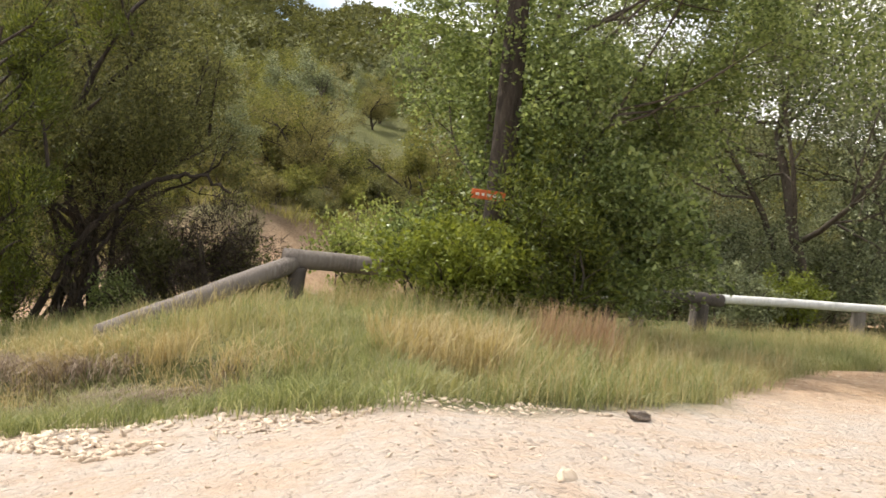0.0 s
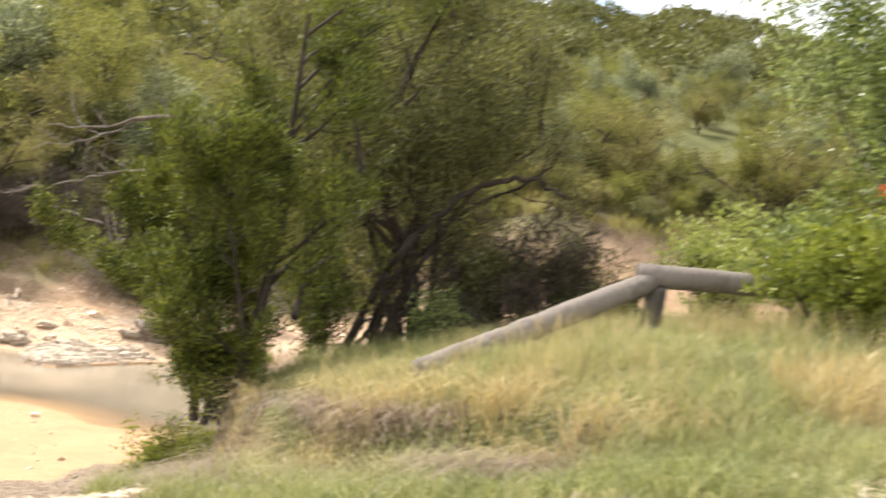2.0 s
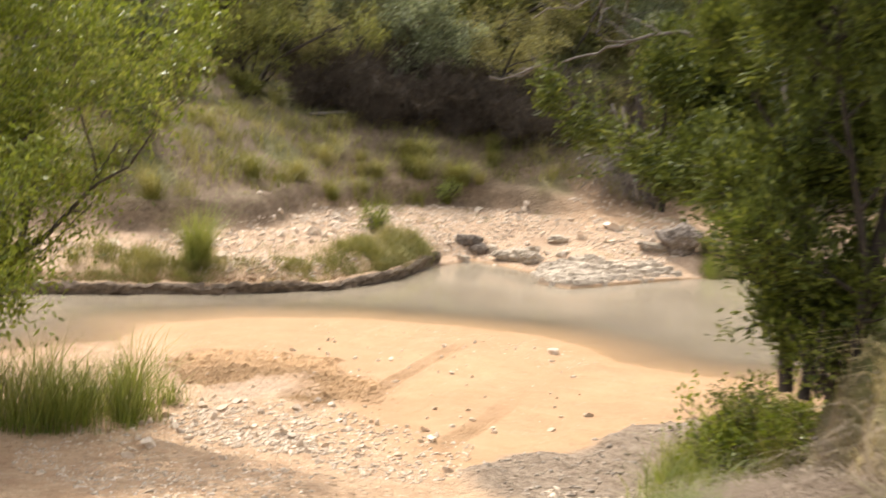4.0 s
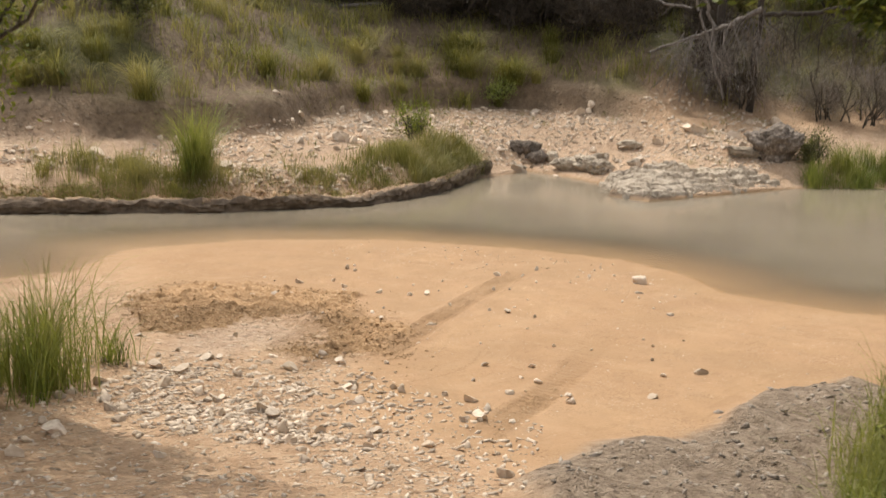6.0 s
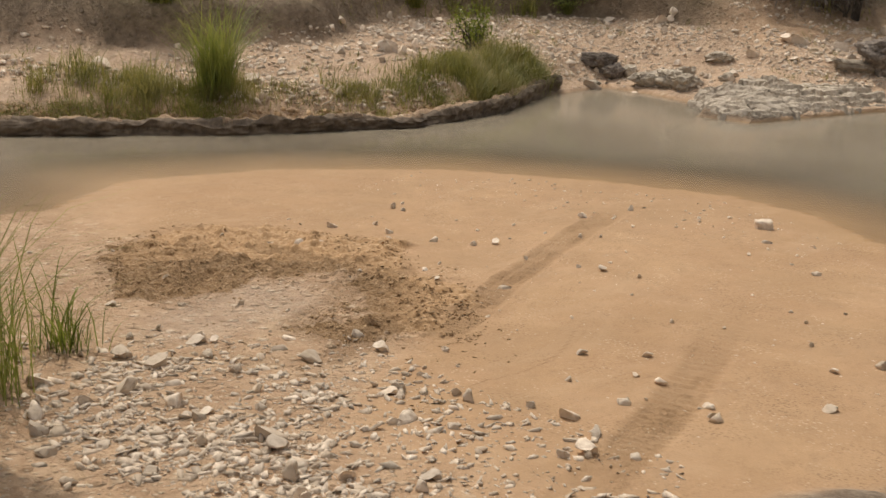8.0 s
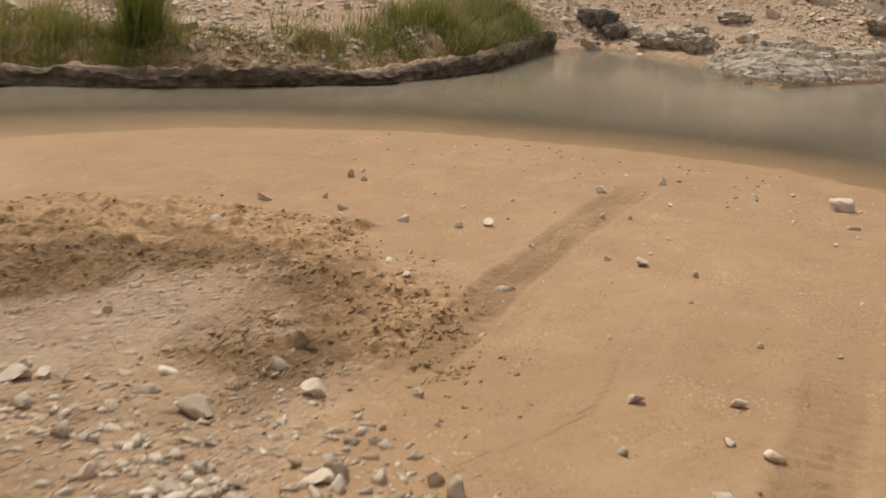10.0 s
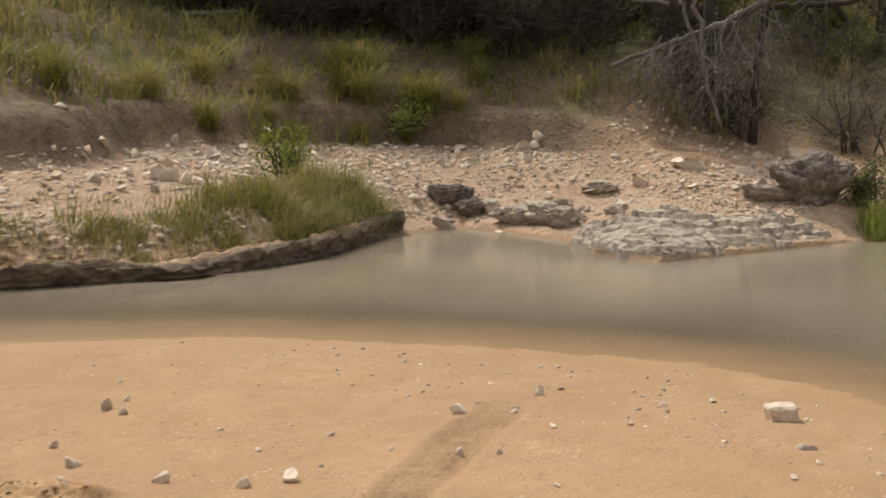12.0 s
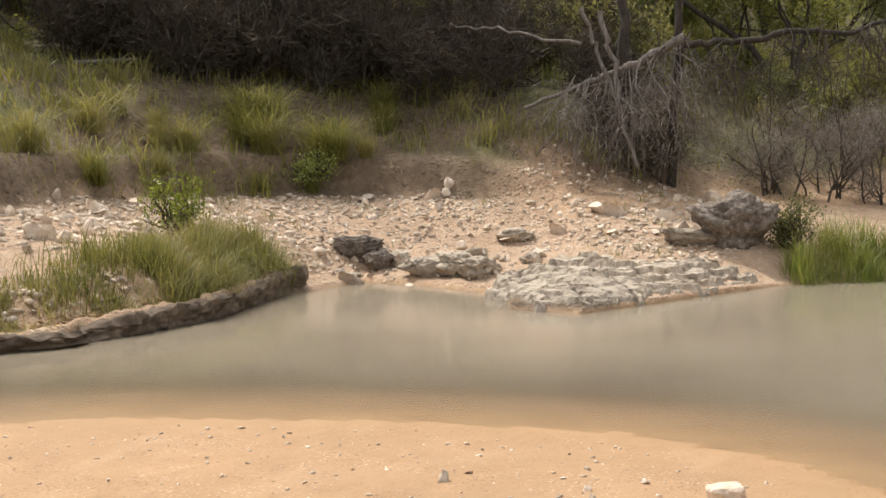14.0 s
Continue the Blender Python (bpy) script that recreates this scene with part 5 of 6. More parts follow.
def bush(x, y, wide, tall, leaf, count, size, seed, label, slim=0.5, group="", z=None, name="bush"):
    r = np.random.default_rng(seed)
    stems = [(r.normal() * wide * 0.15, r.normal() * wide * 0.15, (r.normal() * 0.55 * wide / tall, r.normal() * 0.55 * wide / tall, 1), tall * r.uniform(0.6, 1.0), 0.02) for _ in range(9)]
    if slim > 0.1:
        count, size = int(count * 1.8), size * 0.7
    return tree(name, x, y, label, seed, stems, leaf, BARK, count, size, 0.07, levels=2, slim=slim, sink=0.05, kids=(4, 7), spread=0.8, ratio=0.5, first=0.1, group=group, category="bush", z=z)


bush(0.5, 20.5, 1.0, 1.2, LEAF_YELLOW, 2600, 0.11, 41, "pale yellow-green bush behind the log barrier")
bush(1.5, 15.5, 0.75, 1.0, LEAF_LIME, 3800, 0.10, 42, "bright green leafy bush in front of the tree")
bush(2.05, 15.7, 0.7, 0.95, LEAF_LIME, 3200, 0.10, 43, "bright green leafy bush under the red sign")
bush(2.75, 15.7, 0.5, 1.8, LEAF_JUNIPER, 6000, 0.12, 44, "young green juniper bush beside the tree", 0.3)
bush(3.6, 17.2, 1.2, 2.6, LEAF_BROAD, 6500, 0.12, 45, "broad-leaved bush in the shade of the tree", 0.7)
bush(1.35, 16.6, 0.6, 1.1, LEAF_BROAD, 2800, 0.10, 46, "dark green bush over the end of the log", 0.6)
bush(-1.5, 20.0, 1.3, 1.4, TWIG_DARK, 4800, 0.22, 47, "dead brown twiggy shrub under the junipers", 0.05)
bush(-1.9, 20.6, 1.2, 1.1, LEAF_DARK, 2600, 0.10, 58, "low dark shrub under the junipers", 0.4)
bush(-2.7, 19.4, 0.7, 0.7, LEAF_BROAD, 1300, 0.08, 52, "small green shrub at the foot of the junipers", 0.5)
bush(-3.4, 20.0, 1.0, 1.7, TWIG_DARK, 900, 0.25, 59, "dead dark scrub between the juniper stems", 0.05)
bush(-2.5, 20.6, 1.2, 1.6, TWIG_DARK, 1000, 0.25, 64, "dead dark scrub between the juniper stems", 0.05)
bush(-4.3, 19.6, 0.7, 1.4, LEAF_JUNIPER, 2600, 0.1, 68, "juniper scrub between the two tall junipers", 0.35)
bush(-20.6, 37.8, 0.5, 0.5, LEAF_YELLOW, 700, 0.08, 65, "yellow-green weed on the edge of the slope")
bush(9.8, 28.0, 1.0, 1.2, LEAF_LIME, 2600, 0.12, 48, "light green shrub behind the pale log")
bush(12.9, 28.3, 1.4, 1.2, LEAF_BROAD, 3000, 0.12, 49, "green shrub under the oak")
for a, b in ((7.2, 33.4), (10.2, 33.8), (13.0, 33.6), (15.6, 34.6), (18.0, 34.2)):
    bush(a, b, 2.3, 3.6, LEAF_OAK, 7500, 0.13, 200 + int(a), "grey-green thicket under the oaks beyond the parking area", 0.5, "thicket under the oaks")
bush(5.4, 28.2, 1.6, 1.6, LEAF_DARK, 5200, 0.12, 53, "dark shrub behind the log barrier", 0.5)
bush(8.4, 28.4, 1.6, 1.5, LEAF_OAK, 5200, 0.12, 54, "dusty green shrub behind the dark log", 0.5)
bush(-13.35, 38.45, 0.5, 0.7, LEAF_DARK, 1600, 0.06, 50, "small dark shrub growing against the boulder")
bush(-19.6, 33.2, 0.6, 0.7, LEAF_WILLOW, 900, 0.07, 51, "small yellow-green shrub on the stony bank")
bush(-6.2, 20.2, 0.8, 0.9, LEAF_DARK, 2200, 0.08, 56, "low grey-green shrub on the bank under the juniper")
bush(-5.6, 18.9, 0.7, 0.9, LEAF_WILLOW, 1800, 0.08, 57, "leafy shrub under the juniper")
bush(-4.85, 18.1, 0.45, 0.85, LEAF_WILLOW, 1500, 0.08, 66, "green leafy shrub round the foot of the juniper", 0.4)
bush(-5.3, 18.8, 0.5, 0.7, LEAF_WILLOW, 1500, 0.08, 67, "green shrub under the juniper on the bank", 0.35)
bush(-6.7, 22.2, 0.6, 0.8, LEAF_DARK, 1800, 0.07, 55, "low shrub at the foot of the cut bank")


# ---- dead wood across the creek ----
def dead_juniper():
    """A dead tree with an arching limb from which dry twigs hang to the ground."""
    x, y = -15.6, 40.45
    z = height(x, y) - 0.1
    r = np.random.default_rng(70)
    ob = empty("dead_tree", x, y, z, "dead grey juniper with dry twigs hanging from an arching limb", "tree")
    base = np.array([x, y, z])

    def limb(name, pts, r0, r1, material, wob=0.03):
        u = np.linspace(0, len(pts) - 1, 5 * len(pts))
        p = np.array([np.interp(u, range(len(pts)), [q[k] for q in pts]) for k in range(3)]).T - base
        p[1:-1] += r.normal(size=(len(u) - 2, 3)) * wob
        part(name, mesh_from(name, *tubes([(p, np.linspace(r0, r1, len(u)))], 7), material, smooth_shade=True), ob)
        return p

    limb("trunk", [(-15.75, 41.0, z), (-15.7, 41.0, 2.8), (-15.64, 40.9, 4.1), (-15.7, 40.9, 5.4)], 0.09, 0.05, BARK_DARK)
    limb("trunk", [(-16.3, 40.8, z - 0.1), (-16.42, 40.7, 2.8), (-16.53, 40.7, 4.1), (-16.7, 40.8, 5.6)], 0.12, 0.06, BARK_DARK)
    arch = limb("branch", [(-17.95, 40.1, 2.45), (-16.96, 40.15, 2.8), (-16.13, 40.2, 3.12), (-15.37, 40.3, 3.52)], 0.03, 0.07, DEADWOOD, 0.015)
    reach = limb("branch", [(-15.4, 40.35, 3.4), (-14.7, 40.6, 3.42), (-13.8, 40.9, 3.6), (-13.0, 41.2, 3.55), (-12.4, 41.4, 3.75)], 0.06, 0.03, BARK_DARK, 0.02)
    limb("branch", [(-16.95, 39.95, 4.0), (-16.71, 40.0, 3.39), (-16.33, 40.0, 2.41), (-16.0, 40.0, 1.5)], 0.035, 0.028, DEADWOOD)
    limb("branch", [(-16.65, 40.0, 3.95), (-16.41, 40.1, 3.03), (-16.3, 40.1, 2.2)], 0.045, 0.03, DEADWOOD)
    limb("branch", [(-19.4, 40.3, 3.9), (-18.4, 40.4, 3.72), (-17.1, 40.4, 3.48)], 0.015, 0.03, DEADWOOD)
    for name, line, n, drop, lo, material in (("twig_tangle", arch, 64, 1.9, 0.3, DEADWOOD), ("twig_tangle", reach, 44, 1.5, 0.0, TWIG_DARK)):
        lines, tips = [], []
        for _ in range(n):
            q = line[int(r.uniform(lo, 0.99) * len(line))] + r.normal(size=3) * np.array([0.1, 0.25, 0.04])
            reachdown = min(drop, q[2] - 0.1) * r.uniform(0.5, 1.05)
            a, b = grow(r, q, (0.6 * r.normal(), -0.25 + 0.4 * r.normal(), -1), reachdown, 0.011, 1, 3, kids=(4, 7), spread=0.8, ratio=0.42, bend=0.24, lift=-0.1)
            lines += a
            tips += b
        tw = part(name, mesh_from(name, *tubes(lines, 4), material), ob, "tangle of thin dry hanging twigs")
        P, D = np.array([t[0] for t in tips]), np.array([t[1] for t in tips])
        i = r.integers(0, len(P), 1800)
        V, F = leaves(P[i] + r.normal(size=(1800, 3)) * 0.06, D[i] + r.normal(size=(1800, 3)) * 0.45 + np.array([0, 0, -0.3]), 0.2, 0.008, r)
        part("twig_fringe", mesh_from("twig_fringe", V, F, TWIG if material is DEADWOOD else TWIG_DARK), tw)
    return ob


dead_juniper()
# first two heaps near-black, to put shade inside the brushwood under the arch
for k, (a, b, wide, tall) in enumerate([(-16.7, 41.2, 0.8, 1.2), (-15.9, 41.0, 0.8, 1.2), (-14.4, 42.2, 1.0, 1.3), (-13.5, 42.5, 1.2, 1.6), (-12.6, 42.9, 1.1, 1.4)]):
    bush(a, b, wide, tall, TWIG if k > 1 else TWIG_DARK, 6000, 0.17, 140 + k, "dead grey brushwood heaped behind the fallen limb", 0.035, "dead brush", name="brush_pile")


def bare_limbs(x, y, limbs, label, seed, twigs):
    """Bare dead limbs along given lines, with short twigs."""
    r = np.random.default_rng(seed)
    z = height(x, y) - 0.1
    ob, base = empty("dead_tree", x, y, z, label, "tree"), np.array([x, y, z])
    for k, (pts, r0, r1, material) in enumerate(limbs):
        u = np.linspace(0, len(pts) - 1, 4 * len(pts))
        p = np.array([np.interp(u, range(len(pts)), [q[j] for q in pts]) for j in range(3)]).T - base
        p[1:-1] += r.normal(size=(len(u) - 2, 3)) * 0.025
        lines = [(p, np.linspace(r0, r1, len(u)))]
        for _ in range(twigs):
            i = r.integers(len(p) // 3, len(p))
            lines += grow(r, p[i], p[-1] - p[0] + r.normal(size=3) * 1.2, r.uniform(0.25, 0.7), 0.012, 2, 3, kids=(3, 5), spread=0.8, ratio=0.5, bend=0.25, lift=0.02)[0]
        part("limb", mesh_from("limb", *tubes(lines, 5), material, smooth_shade=True), ob)
    return ob


bare_limbs(-3.6, 19.8, [([(-3.95, 19.7, 2.6), (-3.76, 19.7, 3.21), (-3.47, 19.7, 3.9), (-3.02, 19.7, 4.52), (-2.62, 19.7, 4.91), (-2.15, 19.7, 5.13), (-1.78, 19.7, 5.14), (-1.39, 19.7, 4.97)], 0.07, 0.02, BARK_DARK),
                        ([(-3.3, 19.8, 2.7), (-3.26, 19.8, 3.27), (-3.15, 19.8, 3.81), (-2.9, 19.8, 4.41)], 0.05, 0.025, BARK_DARK),
                        ([(-3.9, 20.0, 2.6), (-3.66, 20.0, 3.21), (-3.36, 20.0, 3.85), (-3.32, 20.0, 4.31)], 0.05, 0.025, BARK_DARK)],
           "dark leaning dead stems, one arching over the log", 74, 5)
bare_limbs(-6.2, 21.0, [([(-6.0, 20.9, 1.6), (-6.1, 20.8, 3.6), (-6.4, 20.7, 5.5), (-7.12, 20.6, 5.48), (-7.89, 20.6, 5.23), (-8.78, 20.6, 5.16)], 0.05, 0.008, DEADWOOD),
                        ([(-7.3, 20.6, 5.4), (-7.89, 20.6, 5.15), (-8.26, 20.6, 4.98), (-8.67, 20.6, 4.91)], 0.018, 0.006, DEADWOOD),
                        ([(-6.2, 20.8, 4.4), (-7.2, 20.6, 4.7), (-7.97, 20.6, 4.56), (-8.52, 20.6, 4.35), (-9.18, 20.6, 4.22)], 0.025, 0.006, DEADWOOD),
                        ([(-5.2, 20.5, 5.4), (-5.6, 20.3, 6.12), (-6.1, 20.3, 6.29), (-6.78, 20.3, 6.31)], 0.03, 0.012, BARK_DARK)],
           "bare grey twigs reaching out beside the juniper", 75, 7)


def fallen_log(x, y, length, turn, radius=0.09):
    ob = new("fallen_log", mesh_from("fallen_log", *tubes([(np.array([(u * length, 0.1 * math.sin(3 * u), 0) for u in np.linspace(0, 1, 9)]), np.linspace(radius, radius * 0.6, 9))], 8), DEADWOOD, smooth_shade=True))
    ob.matrix_basis = pose(x, y, height(x, y) + radius, 0, -6, turn)
    return tagged(ob, "bleached fallen log on the grassy slope", "log")


fallen_log(-25.2, 37.6, 1.1, 52, 0.05)

# ---- grass ----
r = np.random.default_rng(11)
MEADOW = [(0.9, 10.1), (-0.8, 11.6), (-2.0, 12.8), (-3.0, 14.3), (-4.1, 16.5), (-4.8, 18.3), (-3.5, 20), (0, 20), (3, 18), (5.5, 21), (9, 24), (13, 25.5), (14, 23), (9, 20), (6.2, 17), (4.6, 13.4), (3.0, 11.2)]
bank_top = lambda q: (bank_edge(q[:, 0], q[:, 1]) < -0.22) | (q[:, 1] < 11.6)
ragged = lambda q: outside_distance(q[:, 0], q[:, 1], MEADOW) < -0.5 * np.clip(fbm(q[:, 0], q[:, 1], 1.3, 4, 14) - 0.35, 0, 1) * (q[:, 0] > 0.0)
c = scatter(r, 10500, MEADOW, lambda q: bank_top(q) & ragged(q))
p = tufted(r, c, 12, 0.10)
tagged(new("meadow_grass", grass_mesh("meadow_grass", p, 0.06 + 0.34 * fbm(p[:, 0], p[:, 1], 1.4, 4, 3) ** 1.4, 0.007, GRASS_MEADOW, r, 0.75, 0.8)), "long sunlit green and yellow grass on the bank", "grass", kind="stuff")
p = tufted(r, scatter(r, 760, MEADOW, lambda q: (fbm(q[:, 0], q[:, 1], 0.8, 3, 8) > 0.45) & bank_top(q)), 34, 0.07)
tagged(new("meadow_grass", grass_mesh("meadow_grass", p, 0.18 + 0.26 * fbm(p[:, 0], p[:, 1], 2.2, 3, 9), 0.005, GRASS_TUFT, r, 0.55, 0.9)), "taller ragged tufts of green grass on the bank", "grass", kind="stuff")
c = scatter(r, 1000, MEADOW, lambda q: (fbm(q[:, 0], q[:, 1], 0.5, 3, 5) > 0.47) & bank_top(q))
p = tufted(r, c, 9, 0.09)
tagged(new("dry_grass", grass_mesh("dry_grass", p, 0.42, 0.004, GRASS_STRAW, r, 0.45)), "thin straw-coloured seed stalks among the grass", "grass", kind="stuff")
c = scatter(r, 190, [(0.9, 11.6), (1.9, 11.7), (2.0, 13.0), (0.8, 12.9)])
p = tufted(r, c, 12, 0.08)
tagged(new("dry_grass", grass_mesh("dry_grass", p, 0.42, 0.008, GRASS_STRAW, r, 0.5)), "dry tan patch of grass on the bank", "grass", kind="stuff")
c = scatter(r, 110, [(2.3, 13.2), (3.1, 13.4), (3.2, 14.3), (2.4, 14.1)])
p = tufted(r, c, 8, 0.06)
tagged(new("seed_grass", grass_mesh("seed_grass", p, 0.5, 0.006, GRASS_RED, r, 0.25)), "reddish seed grass standing on the bank", "grass", kind="stuff")
rim = lambda q: (np.abs(bank_edge(q[:, 0], q[:, 1]) + 0.15) < 0.3) & (fbm(q[:, 0], q[:, 1], 1.5, 3, 35) > 0.45)
p = tufted(r, scatter(r, 130, [(0.6, 10.5), (-1.2, 11.6), (-2.6, 13.0), (-3.8, 14.8), (-5.0, 17.2), (-4.4, 17.8), (-2.6, 15.0), (-0.6, 12.6), (1.0, 11.2)], rim), 16, 0.09)
tagged(new("dry_grass", grass_mesh("dry_grass", p, 0.2 + 0.25 * fbm(p[:, 0], p[:, 1], 1.2, 3, 39), 0.007, GRASS_STRAW, r, 1.1, 1.2)), "blond dry grass hanging over the edge of the bank", "grass", kind="stuff")
FACE = [(-0.3, 11.0), (-2.3, 12.2), (-3.9, 14.2), (-5.3, 16.8), (-6.5, 19.2), (-7.0, 21.6), (-6.6, 24.2), (-5, 23), (-5.3, 19.5), (-4.6, 17), (-3.4, 14.8), (-2.2, 13.2), (-0.9, 12.0)]
c = scatter(r, 340, FACE, lambda q: (fbm(q[:, 0], q[:, 1], 1.1, 3, 31) > 0.5) & (bank_edge(q[:, 0], q[:, 1]) > np.where((q[:, 1] > 14.6) & (q[:, 1] < 18.6), 1.2, np.where(fbm(q[:, 0], q[:, 1], 1.7, 3, 36) > 0.56, 0.25, 1.0))))
p = tufted(r, c, 22, 0.12)
tagged(new("bank_grass", grass_mesh("bank_grass", p, 0.16 + 0.22 * fbm(p[:, 0], p[:, 1], 1.5, 3, 33), 0.007, GRASS_MEADOW, r, 0.9, 0.9)), "rough pale grass hanging on the bank's face", "grass", kind="stuff")
c = scatter(r, 230, [(-5.9, 17.8), (-6.5, 18.8), (-7.1, 21.6), (-6.9, 23.4), (-6.2, 22.5), (-5.7, 19.6), (-5.4, 18.0)])
p = tufted(r, c, 26, 0.12)
tagged(new("bank_grass", grass_mesh("bank_grass", p, 0.48, 0.008, GRASS_LUSH, r, 0.5, 0.8)), "green grass at the foot of the cut bank", "grass", kind="stuff")
for pts, n in (([(-1.35, 12.2), (-0.35, 11.3), (-0.2, 11.6), (-1.1, 12.45)], 70), ([(-3.2, 15.2), (-2.2, 13.5), (-1.4, 12.75), (-1.2, 12.95), (-2.0, 13.7), (-2.9, 15.2)], 70), ([(-3.9, 15.2), (-5.3, 17.6), (-4.9, 17.8), (-3.6, 15.6)], 70)):
    p = tufted(r, scatter(r, n, pts), 30, 0.07)
    tagged(new("dead_roots", grass_mesh("dead_roots", p, 0.18, 0.007, GRASS_ROOT, r, 1.8, 1.5)), "matted dead brown roots hanging from the bank", "roots", kind="stuff")
p = scatter(r, 1900, FACE, lambda q: (np.abs(bank_edge(q[:, 0], q[:, 1]) - 0.75) < 0.75) & (fbm(q[:, 0], q[:, 1], 1.6, 3, 37) > 0.45))
gravel("clods", p, 0.008 + 0.06 * r.random(len(p)) ** 4, MUD_CLOD, "grey clods and stones in the eroded face of the bank", 14)
p = tufted(r, scatter(r, 150, FACE, lambda q: (np.abs(bank_edge(q[:, 0], q[:, 1]) - 0.6) < 0.5) & (fbm(q[:, 0], q[:, 1], 1.9, 3, 38) > 0.52)), 26, 0.08)
tagged(new("dead_roots", grass_mesh("dead_roots", p, 0.2, 0.006, GRASS_ROOT, r, 1.6, 1.6)), "tangled dead roots in the eroded face of the bank", "roots", kind="stuff")
p = tufted(r, scatter(r, 430, [(1.0, 9.75), (0.3, 10.2), (-0.9, 10.95), (-2.3, 12.0), (-3.9, 13.9), (-5.2, 16.4), (-5.6, 16.6), (-4.4, 14.6), (-2.7, 12.8), (-1.2, 11.7), (0.3, 10.8)], lambda q: fbm(q[:, 0], q[:, 1], 1.2, 3, 43) > 0.4), 18, 0.1)
tagged(new("bank_grass", grass_mesh("bank_grass", p, 0.1 + 0.22 * fbm(p[:, 0], p[:, 1], 1.6, 3, 45), 0.006, GRASS_TUFT, r, 0.7, 0.9)), "low green grass between the bank and the gravel", "grass", kind="stuff")
# reeds and clumps by the water
for name, pts, n, tall, mat, label in (
    ("reeds", [(-14.2, 17.6), (-13.3, 19.0), (-12.4, 18.9), (-12.2, 18.2), (-12.9, 17.4)], 70, 0.8, GRASS_LUSH, "tall bright green reeds beside the ford"),
    ("reeds", [(-12.95, 19.5), (-12.8, 19.7), (-12.75, 19.5)], 4, 0.5, GRASS_LUSH, "small clump of green reeds in the gravel"),
    ("reeds", [(-19.75, 27.0), (-19.5, 27.3), (-19.4, 27.0)], 26, 1.75, GRASS_LUSH, "tall reed clump on the cut bank"),
    ("bank_grass", [(-21.2, 24.8), (-19.4, 26.6), (-18.9, 27.3), (-19.6, 27.8), (-21.4, 26)], 90, 0.34, GRASS_BANK, "low green grass along the cut bank"),
    ("bank_grass", [(-18.0, 29.9), (-17.85, 31.2), (-18.45, 33.6), (-18.9, 34.4), (-19.3, 33.4), (-19.0, 31.0), (-18.6, 29.6)], 240, 0.3, GRASS_BANK, "ragged green grass on the cut bank's corner"),
    ("bank_grass", [(-17.9, 31.6), (-18.45, 33.6), (-18.95, 34.5), (-19.2, 33.8), (-18.7, 32.2)], 26, 0.46, GRASS_BANK, "tall green grass at the corner of the cut bank"),
    ("bank_grass", [(-6.1, 19.4), (-7.0, 21.6), (-7.2, 22.6), (-6.3, 22.0), (-5.4, 19.4), (-5.0, 17.6)], 90, 0.6, GRASS_BANK, "long grass at the foot of the juniper"),
    ("bank_grass", [(-20.3, 25.6), (-19.6, 26.1), (-19.2, 26.5), (-19.0, 26.9), (-19.4, 27.2), (-20.2, 26.4)], 70, 0.36, GRASS_BANK, "thick low grass at the foot of the reeds"),
    ("bank_grass", [(-19.2, 27.0), (-18.0, 29.0), (-17.95, 30.0), (-18.5, 30.0), (-18.7, 28.8), (-19.8, 27.2)], 40, 0.16, GRASS_BANK, "sparse low weeds along the lip of the cut bank"),
    ("bank_grass", [(-18.5, 28.3), (-18.2, 28.9), (-18.6, 29.1), (-18.9, 28.5)], 14, 0.26, GRASS_BANK, "small tuft of grass on the cut bank"),
    ("bank_grass", [(-13.2, 37.2), (-11.6, 39.0), (-11.0, 40.5), (-12.4, 40), (-13.2, 38.6)], 130, 0.42, GRASS_LUSH, "thick green grass at the water beside the boulder"),
):
    c = scatter(r, n, pts, (lambda q: fbm(q[:, 0], q[:, 1], 1.3, 3, 79) > 0.32) if n > 100 else None)
    p = tufted(r, c, 30, 0.09)
    tagged(new(name, grass_mesh(name, p, tall * (0.1 + 1.9 * fbm(p[:, 0], p[:, 1], 2.2, 3, 77) ** 1.3), 0.008, mat, r, 0.5, 0.6)), label, "grass", kind="stuff")

p = tufted(r, scatter(r, 420, EDGE, lambda q: fbm(q[:, 0], q[:, 1], 1.1, 3, 34) > 0.48), 18, 0.07)
tagged(new("bank_grass", grass_mesh("bank_grass", p, 0.08 + 0.14 * fbm(p[:, 0], p[:, 1], 2.0, 3, 32), 0.006, GRASS_BANK, r, 0.9, 1.0)), "short ragged grass on the lip of the cut bank", "grass", kind="stuff")
p = tufted(r, scatter(r, 60, [(-18.0, 31.2), (-18.45, 33.6), (-18.9, 34.4), (-19.3, 33.4), (-18.8, 31.4)]), 14, 0.1)
tagged(new("dry_grass", grass_mesh("dry_grass", p, 0.42, 0.004, GRASS_STRAW, r, 0.5, 0.9)), "thin yellow seed stalks in the grass of the cut bank", "grass", kind="stuff")

p = tufted(r, scatter(r, 130, BEACH, lambda q: (fbm(q[:, 0], q[:, 1], 0.8, 3, 42) > 0.53) & (line_distance(q[:, 0], q[:, 1], FAR_SHORE)[0] > 0.8)), 9, 0.07)
tagged(new("weeds", grass_mesh("weeds", p, 0.14, 0.008, GRASS_BANK, r, 0.8, 0.8)), "sparse yellow-green weeds among the stones", "grass", kind="stuff")
